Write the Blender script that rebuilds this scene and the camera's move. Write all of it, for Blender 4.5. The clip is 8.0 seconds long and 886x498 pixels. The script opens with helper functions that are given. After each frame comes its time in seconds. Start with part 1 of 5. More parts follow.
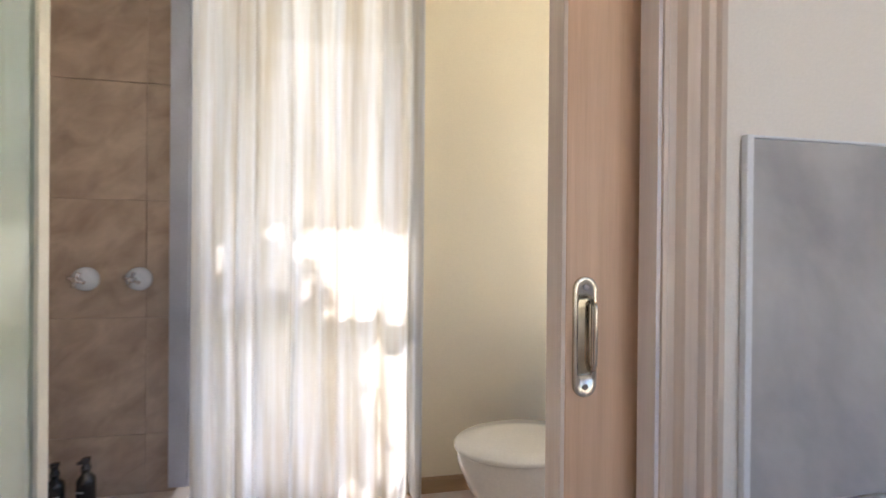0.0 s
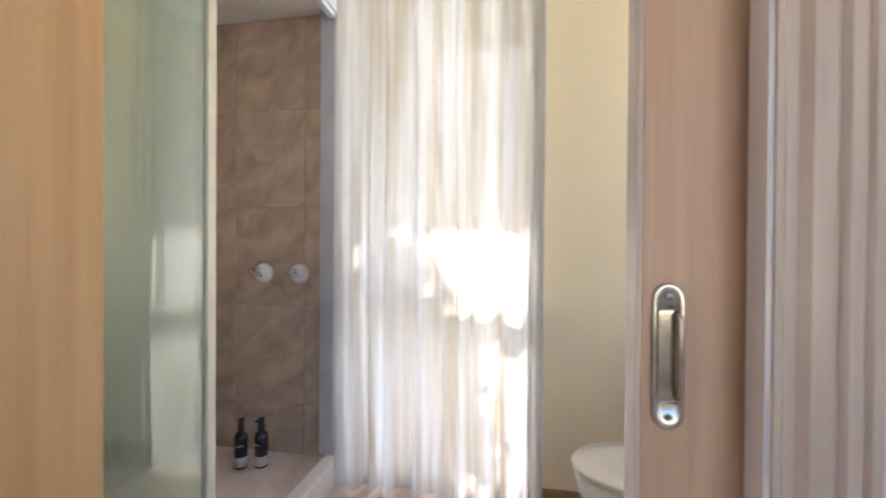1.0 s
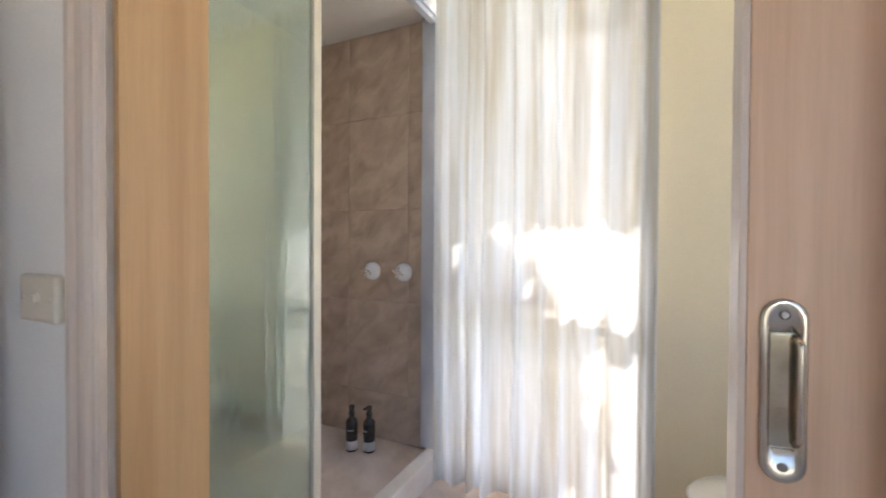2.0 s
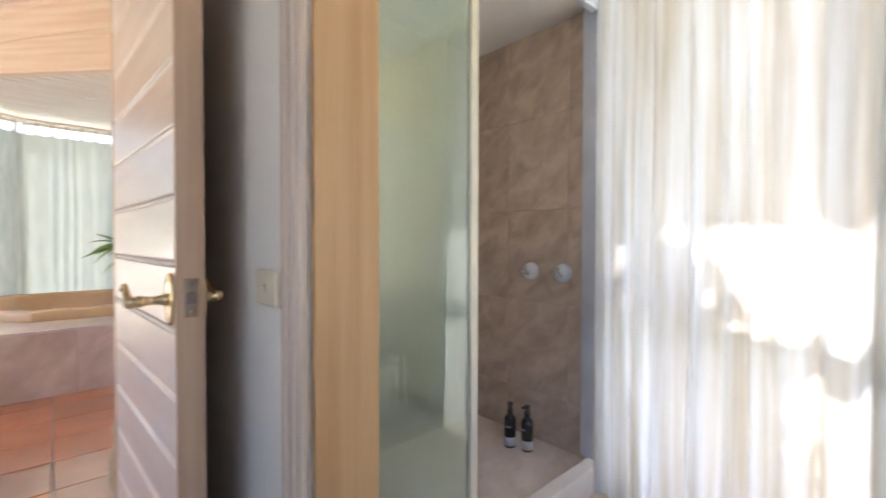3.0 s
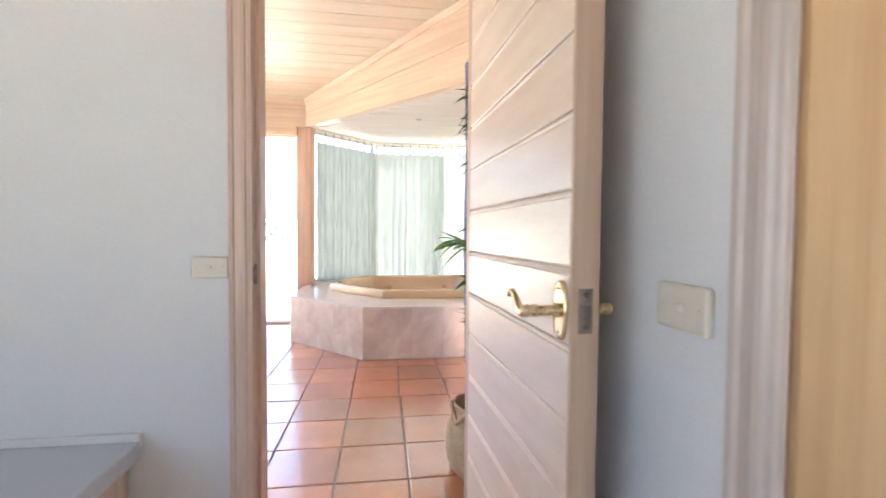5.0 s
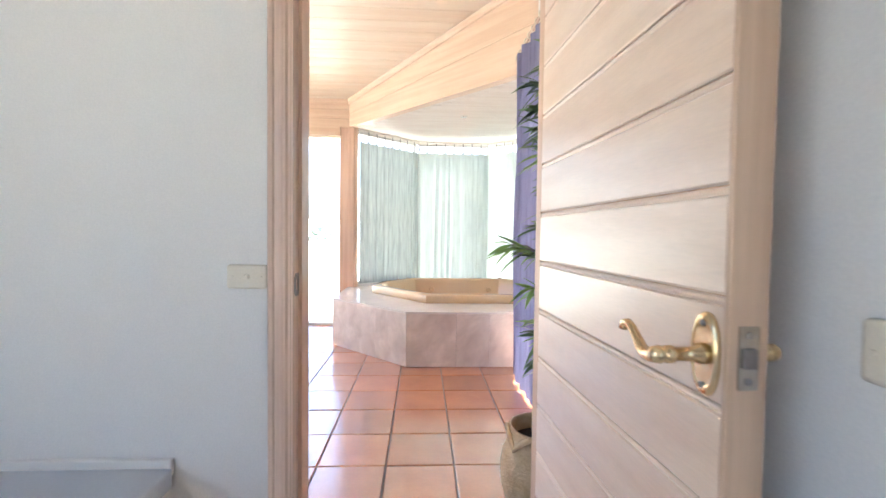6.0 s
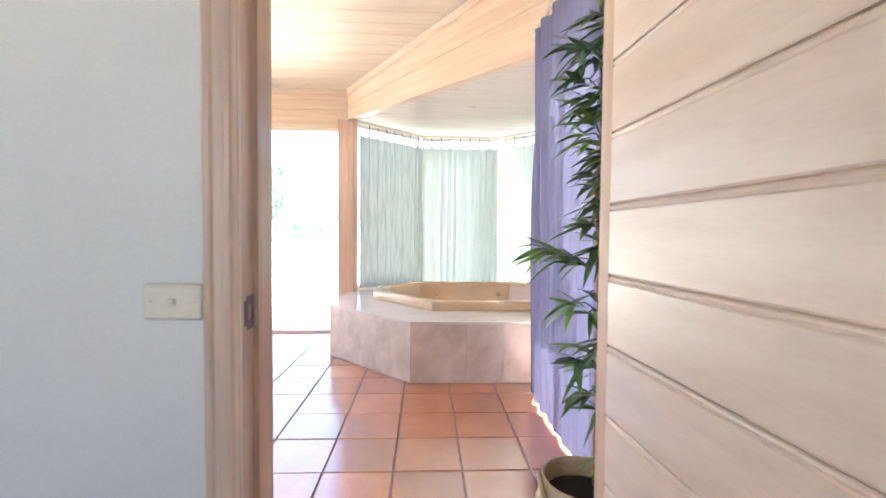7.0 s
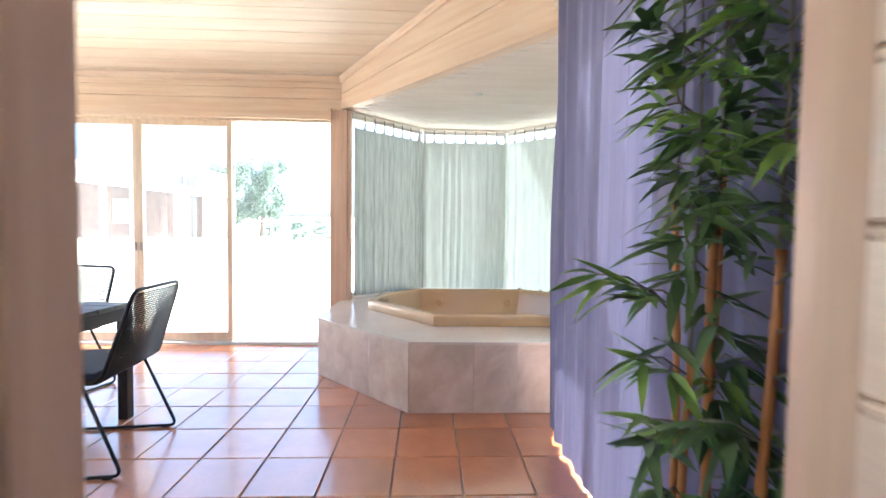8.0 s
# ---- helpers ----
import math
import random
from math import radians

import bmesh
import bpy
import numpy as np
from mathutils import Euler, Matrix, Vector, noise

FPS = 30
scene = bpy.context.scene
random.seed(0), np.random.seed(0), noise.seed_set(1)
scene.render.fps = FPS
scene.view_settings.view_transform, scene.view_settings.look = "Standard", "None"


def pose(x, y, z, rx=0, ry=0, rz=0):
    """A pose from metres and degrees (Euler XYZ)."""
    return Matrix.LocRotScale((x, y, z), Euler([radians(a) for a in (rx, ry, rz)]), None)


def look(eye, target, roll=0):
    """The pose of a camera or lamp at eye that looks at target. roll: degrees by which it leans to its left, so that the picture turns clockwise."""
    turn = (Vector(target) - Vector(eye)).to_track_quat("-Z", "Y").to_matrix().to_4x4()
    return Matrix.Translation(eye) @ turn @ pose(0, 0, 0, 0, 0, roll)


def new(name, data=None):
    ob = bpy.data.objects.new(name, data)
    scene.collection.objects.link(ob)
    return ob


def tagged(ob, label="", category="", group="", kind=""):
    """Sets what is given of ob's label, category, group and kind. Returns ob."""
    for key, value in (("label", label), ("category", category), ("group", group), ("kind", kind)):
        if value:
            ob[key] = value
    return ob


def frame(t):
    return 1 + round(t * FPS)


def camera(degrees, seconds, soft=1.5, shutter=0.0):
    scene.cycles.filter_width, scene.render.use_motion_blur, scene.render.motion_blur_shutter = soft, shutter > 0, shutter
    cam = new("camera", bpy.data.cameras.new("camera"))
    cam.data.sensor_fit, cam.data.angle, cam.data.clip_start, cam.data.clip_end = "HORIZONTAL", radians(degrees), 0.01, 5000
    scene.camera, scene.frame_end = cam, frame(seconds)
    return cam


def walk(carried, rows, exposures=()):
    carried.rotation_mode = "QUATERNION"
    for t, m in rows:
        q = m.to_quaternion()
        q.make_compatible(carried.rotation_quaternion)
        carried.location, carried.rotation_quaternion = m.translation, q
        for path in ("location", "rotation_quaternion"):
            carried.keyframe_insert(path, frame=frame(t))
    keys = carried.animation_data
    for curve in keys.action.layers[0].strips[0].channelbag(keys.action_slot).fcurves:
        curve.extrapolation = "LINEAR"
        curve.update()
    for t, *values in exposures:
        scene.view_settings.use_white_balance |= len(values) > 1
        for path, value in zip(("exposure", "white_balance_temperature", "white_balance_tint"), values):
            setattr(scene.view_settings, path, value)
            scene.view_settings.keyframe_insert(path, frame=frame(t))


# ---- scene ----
cam = camera(92.2, 8.0, shutter=0.5)
PATH = [
    (0, (0.279, 0.736, 1.104), (2.246, 0.373, 1.096), 0.5),
    (0.5, (0.3, 0.599, 1.113), (2.299, 0.621, 1.093), 0.3),
    (1, (0.306, 0.57, 1.106), (2.273, 0.931, 1.09), 0.4),
    (2.3, (0.363, 0.48, 1.118), (2.07, 1.523, 1.089), 0.2),
    (2.5, (0.361, 0.468, 1.112), (1.98, 1.642, 1.086), 0.1),
    (3, (0.358, 0.463, 1.123), (1.705, 1.94, 1.087), 0.1),
    (3.5, (0.344, 0.549, 1.131), (1.418, 2.235, 1.07), 1.1),
    (4, (0.295, 0.621, 1.134), (1.066, 2.465, 1.066), 0.8),
    (4.5, (0.253, 0.69, 1.137), (0.764, 2.622, 1.069), 0.7),
    (5, (0.215, 0.749, 1.138), (0.494, 2.728, 1.07), 0.5),
    (6.5, (0.154, 1.116, 1.157), (0.242, 3.113, 1.089), 0.7),
    (7, (0.148, 1.332, 1.157), (0.232, 3.329, 1.089), 0.5),
    (7.4, (0.149, 1.515, 1.162), (0.23, 3.513, 1.1), 0.6),
    (8, (0.158, 1.812, 1.206), (0.232, 3.809, 1.129), 0.7),
]
SKY, SUN = 0.15, 4.0
EXPOSURES = [(0.0, 2.75, 6250, 17), (1.0, 2.76, 6100, 16), (2.5, 2.78, 5900, 14), (3.5, 2.96, 5850, 14), (4.0, 3.13, 5820, 13), (5.0, 3.24, 5680, 11), (6.5, 3.27, 5480, 9), (7.4, 3.03, 5500, 9), (8.0, 2.75, 5480, 8)]
walk(cam, [(t, look(eye, target, roll)) for t, eye, target, roll in PATH], EXPOSURES)

# ---- world and sun ----
world = bpy.data.worlds.new("sky")
scene.world = world
world.use_nodes = True
wn = world.node_tree.nodes
sky = wn.new("ShaderNodeTexSky")
sky.sky_type = "NISHITA"
sky.sun_disc = False
sky.sun_elevation = radians(46)
sky.sun_rotation = radians(70)
sky.air_density, sky.dust_density, sky.ozone_density = 0.8, 5.0, 0.6
wn["Background"].inputs[1].default_value = SKY
world.node_tree.links.new(sky.outputs[0], wn["Background"].inputs[0])
sun = new("sun", bpy.data.lights.new("sun", "SUN"))
sun.data.energy = SUN
sun.data.angle = radians(0.5)
sun.data.color = (1.0, 0.94, 0.85)
sun.matrix_world = look((7.2, 2.6, 7.7), (0, 0, 0.1))


# ---- materials ----
def material(name, colour, rough=0.6, metal=0.0, second=None, scale=3.0, stretch=(1, 1, 1), fine=60.0, bump=0.05,
             amount=0.5, vary=0.0, coat=0.0, sheen=0.0):
    """A surface with a broad stain pattern, a fine grain and a light relief."""
    m = bpy.data.materials.new(name)
    m.use_nodes = True
    nt = m.node_tree
    n, l = nt.nodes, nt.links
    b = n["Principled BSDF"]
    b.inputs["Roughness"].default_value = rough
    b.inputs["Metallic"].default_value = metal
    b.inputs["Coat Weight"].default_value = coat
    b.inputs["Coat Roughness"].default_value = 0.15
    b.inputs["Sheen Weight"].default_value = sheen
    tc = n.new("ShaderNodeTexCoord")
    mp = n.new("ShaderNodeMapping")
    mp.inputs["Scale"].default_value = stretch
    l.new(tc.outputs["Object"], mp.inputs["Vector"])
    big = n.new("ShaderNodeTexNoise")
    big.inputs["Scale"].default_value = scale
    big.inputs["Detail"].default_value = 5
    small = n.new("ShaderNodeTexNoise")
    small.inputs["Scale"].default_value = fine
    small.inputs["Detail"].default_value = 3
    l.new(mp.outputs[0], big.inputs["Vector"])
    l.new(mp.outputs[0], small.inputs["Vector"])
    second = second or tuple(c * 0.86 for c in colour)
    ramp = n.new("ShaderNodeValToRGB")
    ramp.color_ramp.elements[0].position = 0.5 - 0.25 * amount
    ramp.color_ramp.elements[1].position = 0.5 + 0.25 * amount
    ramp.color_ramp.elements[0].color = (*second, 1)
    ramp.color_ramp.elements[1].color = (*colour, 1)
    l.new(big.outputs["Fac"], ramp.inputs[0])
    hs = n.new("ShaderNodeHueSaturation")
    l.new(ramp.outputs[0], hs.inputs["Color"])
    val = n.new("ShaderNodeMath")
    val.operation = "MULTIPLY_ADD"
    l.new(small.outputs["Fac"], val.inputs[0])
    val.inputs[1].default_value = 0.16
    val.inputs[2].default_value = 0.92
    last = val
    if vary:
        oi = n.new("ShaderNodeObjectInfo")
        sc = n.new("ShaderNodeMath")
        sc.operation = "MULTIPLY_ADD"
        l.new(oi.outputs["Random"], sc.inputs[0])
        sc.inputs[1].default_value = vary
        sc.inputs[2].default_value = 1 - vary / 2
        mul = n.new("ShaderNodeMath")
        mul.operation = "MULTIPLY"
        l.new(val.outputs[0], mul.inputs[0])
        l.new(sc.outputs[0], mul.inputs[1])
        last = mul
        off = n.new("ShaderNodeVectorMath")
        l.new(tc.outputs["Object"], off.inputs[0])
        l.new(oi.outputs["Random"], off.inputs[1])
        l.new(off.outputs[0], mp.inputs["Vector"])
    l.new(last.outputs[0], hs.inputs["Value"])
    l.new(hs.outputs[0], b.inputs["Base Color"])
    if bump:
        bp = n.new("ShaderNodeBump")
        bp.inputs["Strength"].default_value = bump
        bp.inputs["Distance"].default_value = 0.01
        l.new(small.outputs["Fac"], bp.inputs["Height"])
        l.new(bp.outputs[0], b.inputs["Normal"])
    return m


def marble(name, colour, vein, rough=0.25, scale=4.0, vary=0.05):
    """Polished tile with slanting soft veins."""
    m = material(name, colour, rough, second=vein, scale=scale, stretch=(2.6, 0.8, 0.8), fine=30, bump=0.01, amount=0.8, vary=vary)
    for node in m.node_tree.nodes:
        if node.type == "MAPPING":
            node.vector_type = "TEXTURE"
            node.inputs["Rotation"].default_value = (0.0, -0.6, 0.7)
        if node.type == "TEX_NOISE" and node.inputs["Scale"].default_value == scale:
            node.inputs["Distortion"].default_value = 0.5
    return m


def sheer(name, colour, clear, through_light, rough=0.9, stripe=40.0, contrast=0.8, along=0.05, tint=(1, 1, 1)):
    """Thin cloth: scatters, lets light through, and has gaps between its threads."""
    m = bpy.data.materials.new(name)
    m.use_nodes = True
    nt = m.node_tree
    n, l = nt.nodes, nt.links
    n.remove(n["Principled BSDF"])
    d, tl, tp = n.new("ShaderNodeBsdfDiffuse"), n.new("ShaderNodeBsdfTranslucent"), n.new("ShaderNodeBsdfTransparent")
    tc, mp, no = n.new("ShaderNodeTexCoord"), n.new("ShaderNodeMapping"), n.new("ShaderNodeTexNoise")
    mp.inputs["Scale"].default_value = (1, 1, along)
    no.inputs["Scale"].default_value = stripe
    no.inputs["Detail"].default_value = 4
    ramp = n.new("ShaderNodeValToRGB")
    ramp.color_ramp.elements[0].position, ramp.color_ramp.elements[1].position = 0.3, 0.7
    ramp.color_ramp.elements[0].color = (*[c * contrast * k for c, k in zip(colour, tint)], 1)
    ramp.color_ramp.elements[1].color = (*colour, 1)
    l.new(tc.outputs["Object"], mp.inputs[0])
    l.new(mp.outputs[0], no.inputs["Vector"])
    l.new(no.outputs["Fac"], ramp.inputs[0])
    l.new(ramp.outputs[0], d.inputs[0])
    l.new(ramp.outputs[0], tl.inputs[0])
    a, b = n.new("ShaderNodeMixShader"), n.new("ShaderNodeMixShader")
    a.inputs[0].default_value = through_light
    b.inputs[0].default_value = clear
    l.new(d.outputs[0], a.inputs[1])
    l.new(tl.outputs[0], a.inputs[2])
    l.new(a.outputs[0], b.inputs[1])
    l.new(tp.outputs[0], b.inputs[2])
    l.new(b.outputs[0], n["Material Output"].inputs[0])
    return m


def clear_glass(name, tint=(0.97, 0.99, 0.98), haze=0.0):
    m = bpy.data.materials.new(name)
    m.use_nodes = True
    nt = m.node_tree
    n, l = nt.nodes, nt.links
    n.remove(n["Principled BSDF"])
    tp, gl, mx, fr = (n.new("ShaderNodeBsdfTransparent"), n.new("ShaderNodeBsdfGlossy"), n.new("ShaderNodeMixShader"),
                      n.new("ShaderNodeLayerWeight"))
    rise, slope = n.new("ShaderNodeMath"), n.new("ShaderNodeMath")
    rise.operation, slope.operation = "POWER", "MULTIPLY_ADD"
    rise.inputs[1].default_value = 5.0
    slope.inputs[1].default_value, slope.inputs[2].default_value = 0.55, 0.04
    tp.inputs[0].default_value = (*tint, 1)
    gl.inputs["Roughness"].default_value = 0.02
    l.new(fr.outputs["Facing"], rise.inputs[0])
    l.new(rise.outputs[0], slope.inputs[0])
    l.new(slope.outputs[0], mx.inputs[0])
    l.new(tp.outputs[0], mx.inputs[1])
    l.new(gl.outputs[0], mx.inputs[2])
    last = mx
    # Optional translucent film that lays a pale glare haze over the view.
    if haze:
        film, last = n.new("ShaderNodeBsdfTranslucent"), n.new("ShaderNodeMixShader")
        film.inputs[0].default_value = (0.9, 0.92, 0.95, 1)
        last.inputs[0].default_value = haze
        l.new(mx.outputs[0], last.inputs[1])
        l.new(film.outputs[0], last.inputs[2])
    l.new(last.outputs[0], n["Material Output"].inputs[0])
    return m


WHITE_WALL = material("white wall paint", (0.86, 0.80, 0.735), 0.75, second=(0.83, 0.765, 0.70), scale=1.2, fine=220, bump=0.04)
CREAM_WALL = material("cream wall paint", (0.88, 0.79, 0.60), 0.5, second=(0.85, 0.76, 0.57), scale=1.2, fine=220, bump=0.04)
CEIL_PAINT = material("ceiling paint", (0.82, 0.80, 0.77), 0.8, scale=1.5, fine=200, bump=0.03)
SOFFIT = material("whitewashed lining", (0.80, 0.735, 0.66), 0.6, second=(0.75, 0.67, 0.59), scale=2.0, stretch=(0.6, 6, 1), fine=50, bump=0.03)
PINE_X = material("clear pine along x", (0.80, 0.63, 0.465), 0.42, second=(0.73, 0.53, 0.37), scale=2.2, stretch=(0.5, 9, 9), fine=28, bump=0.03, coat=0.25)
FRAME_PINE = material("pale pine door frame", (0.80, 0.64, 0.46), 0.4, second=(0.72, 0.55, 0.38), scale=2.2, stretch=(9, 9, 0.6), fine=26, bump=0.03, coat=0.25)
PINE_CEIL = material("pale pine lining boards", (0.85, 0.74, 0.59), 0.45, second=(0.80, 0.66, 0.50), scale=2.0, stretch=(0.4, 7, 7), fine=24, bump=0.03, coat=0.2)
PINE_Z = material("clear pine upright", (0.76, 0.55, 0.41), 0.4, second=(0.66, 0.445, 0.32), scale=2.2, stretch=(10, 10, 0.45), fine=26, bump=0.03, coat=0.25)
LIMED_Z = material("limed timber upright", (0.69, 0.55, 0.47), 0.42, second=(0.60, 0.45, 0.365), scale=2.6, stretch=(11, 11, 0.45), fine=26, bump=0.04, coat=0.2)
LIMED_PALE = material("pale limed timber", (0.69, 0.565, 0.47), 0.4, second=(0.59, 0.46, 0.365), scale=2.6, stretch=(11, 11, 0.4), fine=26, bump=0.04, coat=0.2)
SLIDE_WOOD = material("beech veneer", (0.73, 0.485, 0.32), 0.45, second=(0.64, 0.40, 0.25), scale=3.0, stretch=(12, 12, 0.4), fine=30, bump=0.03)
TAN_WOOD = material("honey timber", (0.65, 0.40, 0.19), 0.45, second=(0.57, 0.33, 0.145), scale=2.5, stretch=(12, 12, 0.4), fine=30, bump=0.03)
DOOR_WOOD = material("varnished pale boards", (0.78, 0.61, 0.47), 0.33, second=(0.72, 0.54, 0.40), scale=2.2, stretch=(1.2, 6, 9), fine=26, bump=0.02, coat=0.4)
DOOR_EDGE = material("door edge timber", (0.66, 0.46, 0.31), 0.5, second=(0.58, 0.385, 0.25), scale=2.6, stretch=(12, 12, 0.4), fine=26, bump=0.04)
TERRA = material("terracotta tile", (0.64, 0.235, 0.078), 0.3, second=(0.51, 0.165, 0.048), scale=5.0, fine=70, bump=0.03, amount=0.9, vary=0.3, coat=1.0)
DOOR_WOOD.node_tree.nodes["Principled BSDF"].inputs["Coat Roughness"].default_value = 0.3
TERRA.node_tree.nodes["Principled BSDF"].inputs["Coat IOR"].default_value = 2.6
TERRA.node_tree.nodes["Principled BSDF"].inputs["Coat Roughness"].default_value = 0.18
TILE_GROUT = material("brown tile grout", (0.36, 0.28, 0.215), 0.9, scale=8, fine=120, bump=0.1)
GROUT = material("dark grout", (0.34, 0.27, 0.235), 0.9, scale=8, fine=120, bump=0.1)
DECK_TILE = marble("pink beige marble tile", (0.74, 0.64, 0.56), (0.56, 0.455, 0.385), 0.28, 6.0)
DECK_TOP = marble("pale glazed tile", (0.80, 0.75, 0.70), (0.74, 0.67, 0.62), 0.18, 3.0)
SHOWER_TILE = marble("brown marbled wall tile", (0.62, 0.495, 0.385), (0.40, 0.30, 0.22), 0.35, 8.0)
PANEL_MARBLE = marble("grey marble panel", (0.53, 0.505, 0.49), (0.36, 0.342, 0.342), 0.36, 4.5)
SPA_SHELL = material("beige acrylic", (0.68, 0.47, 0.27), 0.16, second=(0.65, 0.44, 0.245), scale=2, fine=300, bump=0.0, coat=0.6)
CERAMIC = material("white ceramic", (0.86, 0.83, 0.76), 0.08, second=(0.85, 0.82, 0.75), scale=1, fine=100, bump=0.0, coat=0.8)
ENAMEL = material("white laminate", (0.80, 0.80, 0.82), 0.3, second=(0.78, 0.78, 0.80), scale=1.5, fine=150, bump=0.01)
BENCH_TOP = material("pale grey laminate", (0.60, 0.60, 0.63), 0.35, second=(0.56, 0.56, 0.59), scale=2.0, fine=150, bump=0.01)
SKIRT_WOOD = material("stained skirting", (0.50, 0.33, 0.18), 0.45, scale=3, stretch=(8, 0.5, 8), fine=30, bump=0.03)
PLASTIC = material("ivory plastic", (0.80, 0.69, 0.54), 0.3, second=(0.78, 0.67, 0.52), scale=4, fine=200, bump=0.0)
BRASS = material("polished brass", (0.80, 0.62, 0.36), 0.18, 1.0, second=(0.66, 0.48, 0.26), scale=14, fine=200, bump=0.01)
NICKEL = material("satin nickel", (0.58, 0.53, 0.46), 0.2, 1.0, second=(0.47, 0.42, 0.36), scale=20, fine=200, bump=0.01)
NICKEL_WARM = material("warm nickel recess", (0.60, 0.55, 0.43), 0.12, 1.0, second=(0.46, 0.41, 0.31), scale=26, fine=200, bump=0.01)
LIP_PAINT = material("pale lilac limed lip", (0.80, 0.75, 0.75), 0.4, second=(0.74, 0.68, 0.68), scale=2.6, stretch=(11, 11, 0.4), fine=26, bump=0.04, coat=0.3)
CHROME = material("chrome", (0.80, 0.80, 0.82), 0.12, 1.0, scale=10, fine=150, bump=0.0)
PEARL = material("pale satin acrylic", (0.72, 0.74, 0.77), 0.2, second=(0.64, 0.66, 0.69), scale=12, fine=150, bump=0.0, coat=0.5)
STEEL_DARK = material("tarnished steel", (0.30, 0.27, 0.25), 0.4, 0.9, scale=20, fine=150, bump=0.02)
ALUMINIUM = material("satin aluminium", (0.60, 0.64, 0.72), 0.36, 0.5, second=(0.54, 0.58, 0.66), scale=6, fine=160, bump=0.01)
CREAM_METAL = material("cream coated metal", (0.82, 0.76, 0.62), 0.35, 0.1, scale=5, fine=160, bump=0.0)
BLACK_METAL = material("black coated steel", (0.016, 0.017, 0.02), 0.35, 0.4, scale=6, fine=150, bump=0.02)
BLACK_CORD = material("black cord", (0.02, 0.021, 0.026), 0.6, scale=20, fine=300, bump=0.1)
NAVY_CUSHION = material("navy cloth", (0.035, 0.06, 0.135), 0.9, scale=8, fine=400, bump=0.15, sheen=0.3)
GREY_TABLE = material("grey slat", (0.06, 0.06, 0.07), 0.45, scale=3, stretch=(1, 10, 1), fine=60, bump=0.04)
DARK_PLASTIC = material("dark bottle", (0.018, 0.017, 0.017), 0.22, second=(0.012, 0.012, 0.012), scale=8, fine=100, bump=0.0, coat=0.5)
LABEL_GREY = material("grey label", (0.55, 0.54, 0.53), 0.6, scale=8, fine=100, bump=0.0)
BLACK = material("black", (0.01, 0.01, 0.01), 0.6, scale=5, fine=80, bump=0.0)
PURPLE = sheer("lilac cotton", (0.235, 0.228, 0.348), 0.0, 0.09, stripe=22)
# The voile's dark warm stripes paint the shade of its folds.
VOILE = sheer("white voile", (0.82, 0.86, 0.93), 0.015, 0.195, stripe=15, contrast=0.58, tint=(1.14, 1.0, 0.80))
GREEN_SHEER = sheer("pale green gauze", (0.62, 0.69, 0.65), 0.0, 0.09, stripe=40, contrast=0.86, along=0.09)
# Darker copy of the green gauze: the left facet's shade is in its colour.
SHADED_SHEER = sheer("shaded green gauze", (0.45, 0.48, 0.43), 0.006, 0.24, stripe=40, contrast=0.70, along=0.09)
GLASS = clear_glass("window glass")
# Film added to veil the garden behind the doors in glare.
HAZY_GLASS = clear_glass("window glass with added haze", haze=0.025)
LEAF = material("bamboo leaf", (0.16, 0.25, 0.085), 0.42, second=(0.07, 0.135, 0.05), scale=6, fine=60, bump=0.03)
LEAF_LIGHT = material("young bamboo leaf", (0.28, 0.44, 0.09), 0.42, second=(0.15, 0.29, 0.06), scale=6, fine=60, bump=0.03)
CANE = material("bamboo cane", (0.48, 0.185, 0.05), 0.4, second=(0.34, 0.12, 0.035), scale=5, stretch=(3, 3, 1), fine=40, bump=0.05)
TWIG = material("grey twig", (0.19, 0.17, 0.14), 0.7, scale=10, fine=80, bump=0.1)
WICKER = material("woven seagrass", (0.64, 0.48, 0.29), 0.8, second=(0.50, 0.35, 0.19), scale=18, fine=90, bump=0.5, amount=0.8)
SOIL = material("dark soil", (0.035, 0.026, 0.02), 0.95, scale=14, fine=90, bump=0.6)
GROUND = material("dry pale lawn", (0.70, 0.66, 0.56), 0.95, second=(0.56, 0.54, 0.42), scale=0.5, fine=40, bump=0.3)
BRICK = material("sandy brick", (0.24, 0.17, 0.145), 0.85, second=(0.19, 0.13, 0.11), scale=4, fine=40, bump=0.2)
ROOF_RED = material("weathered roof", (0.36, 0.31, 0.28), 0.8, scale=2, fine=30, bump=0.2)
PALE_PAINT = material("pale paint", (0.75, 0.73, 0.68), 0.6, scale=2, fine=60, bump=0.03)
LATTICE = material("grey lattice", (0.11, 0.12, 0.13), 0.8, scale=4, fine=60, bump=0.05)
BUSH = material("garden leaves", (0.15, 0.22, 0.15), 0.7, second=(0.11, 0.17, 0.12), scale=3, fine=40, bump=0.1)
BARK = material("bark", (0.16, 0.12, 0.09), 0.9, scale=6, stretch=(3, 3, 0.7), fine=40, bump=0.4)


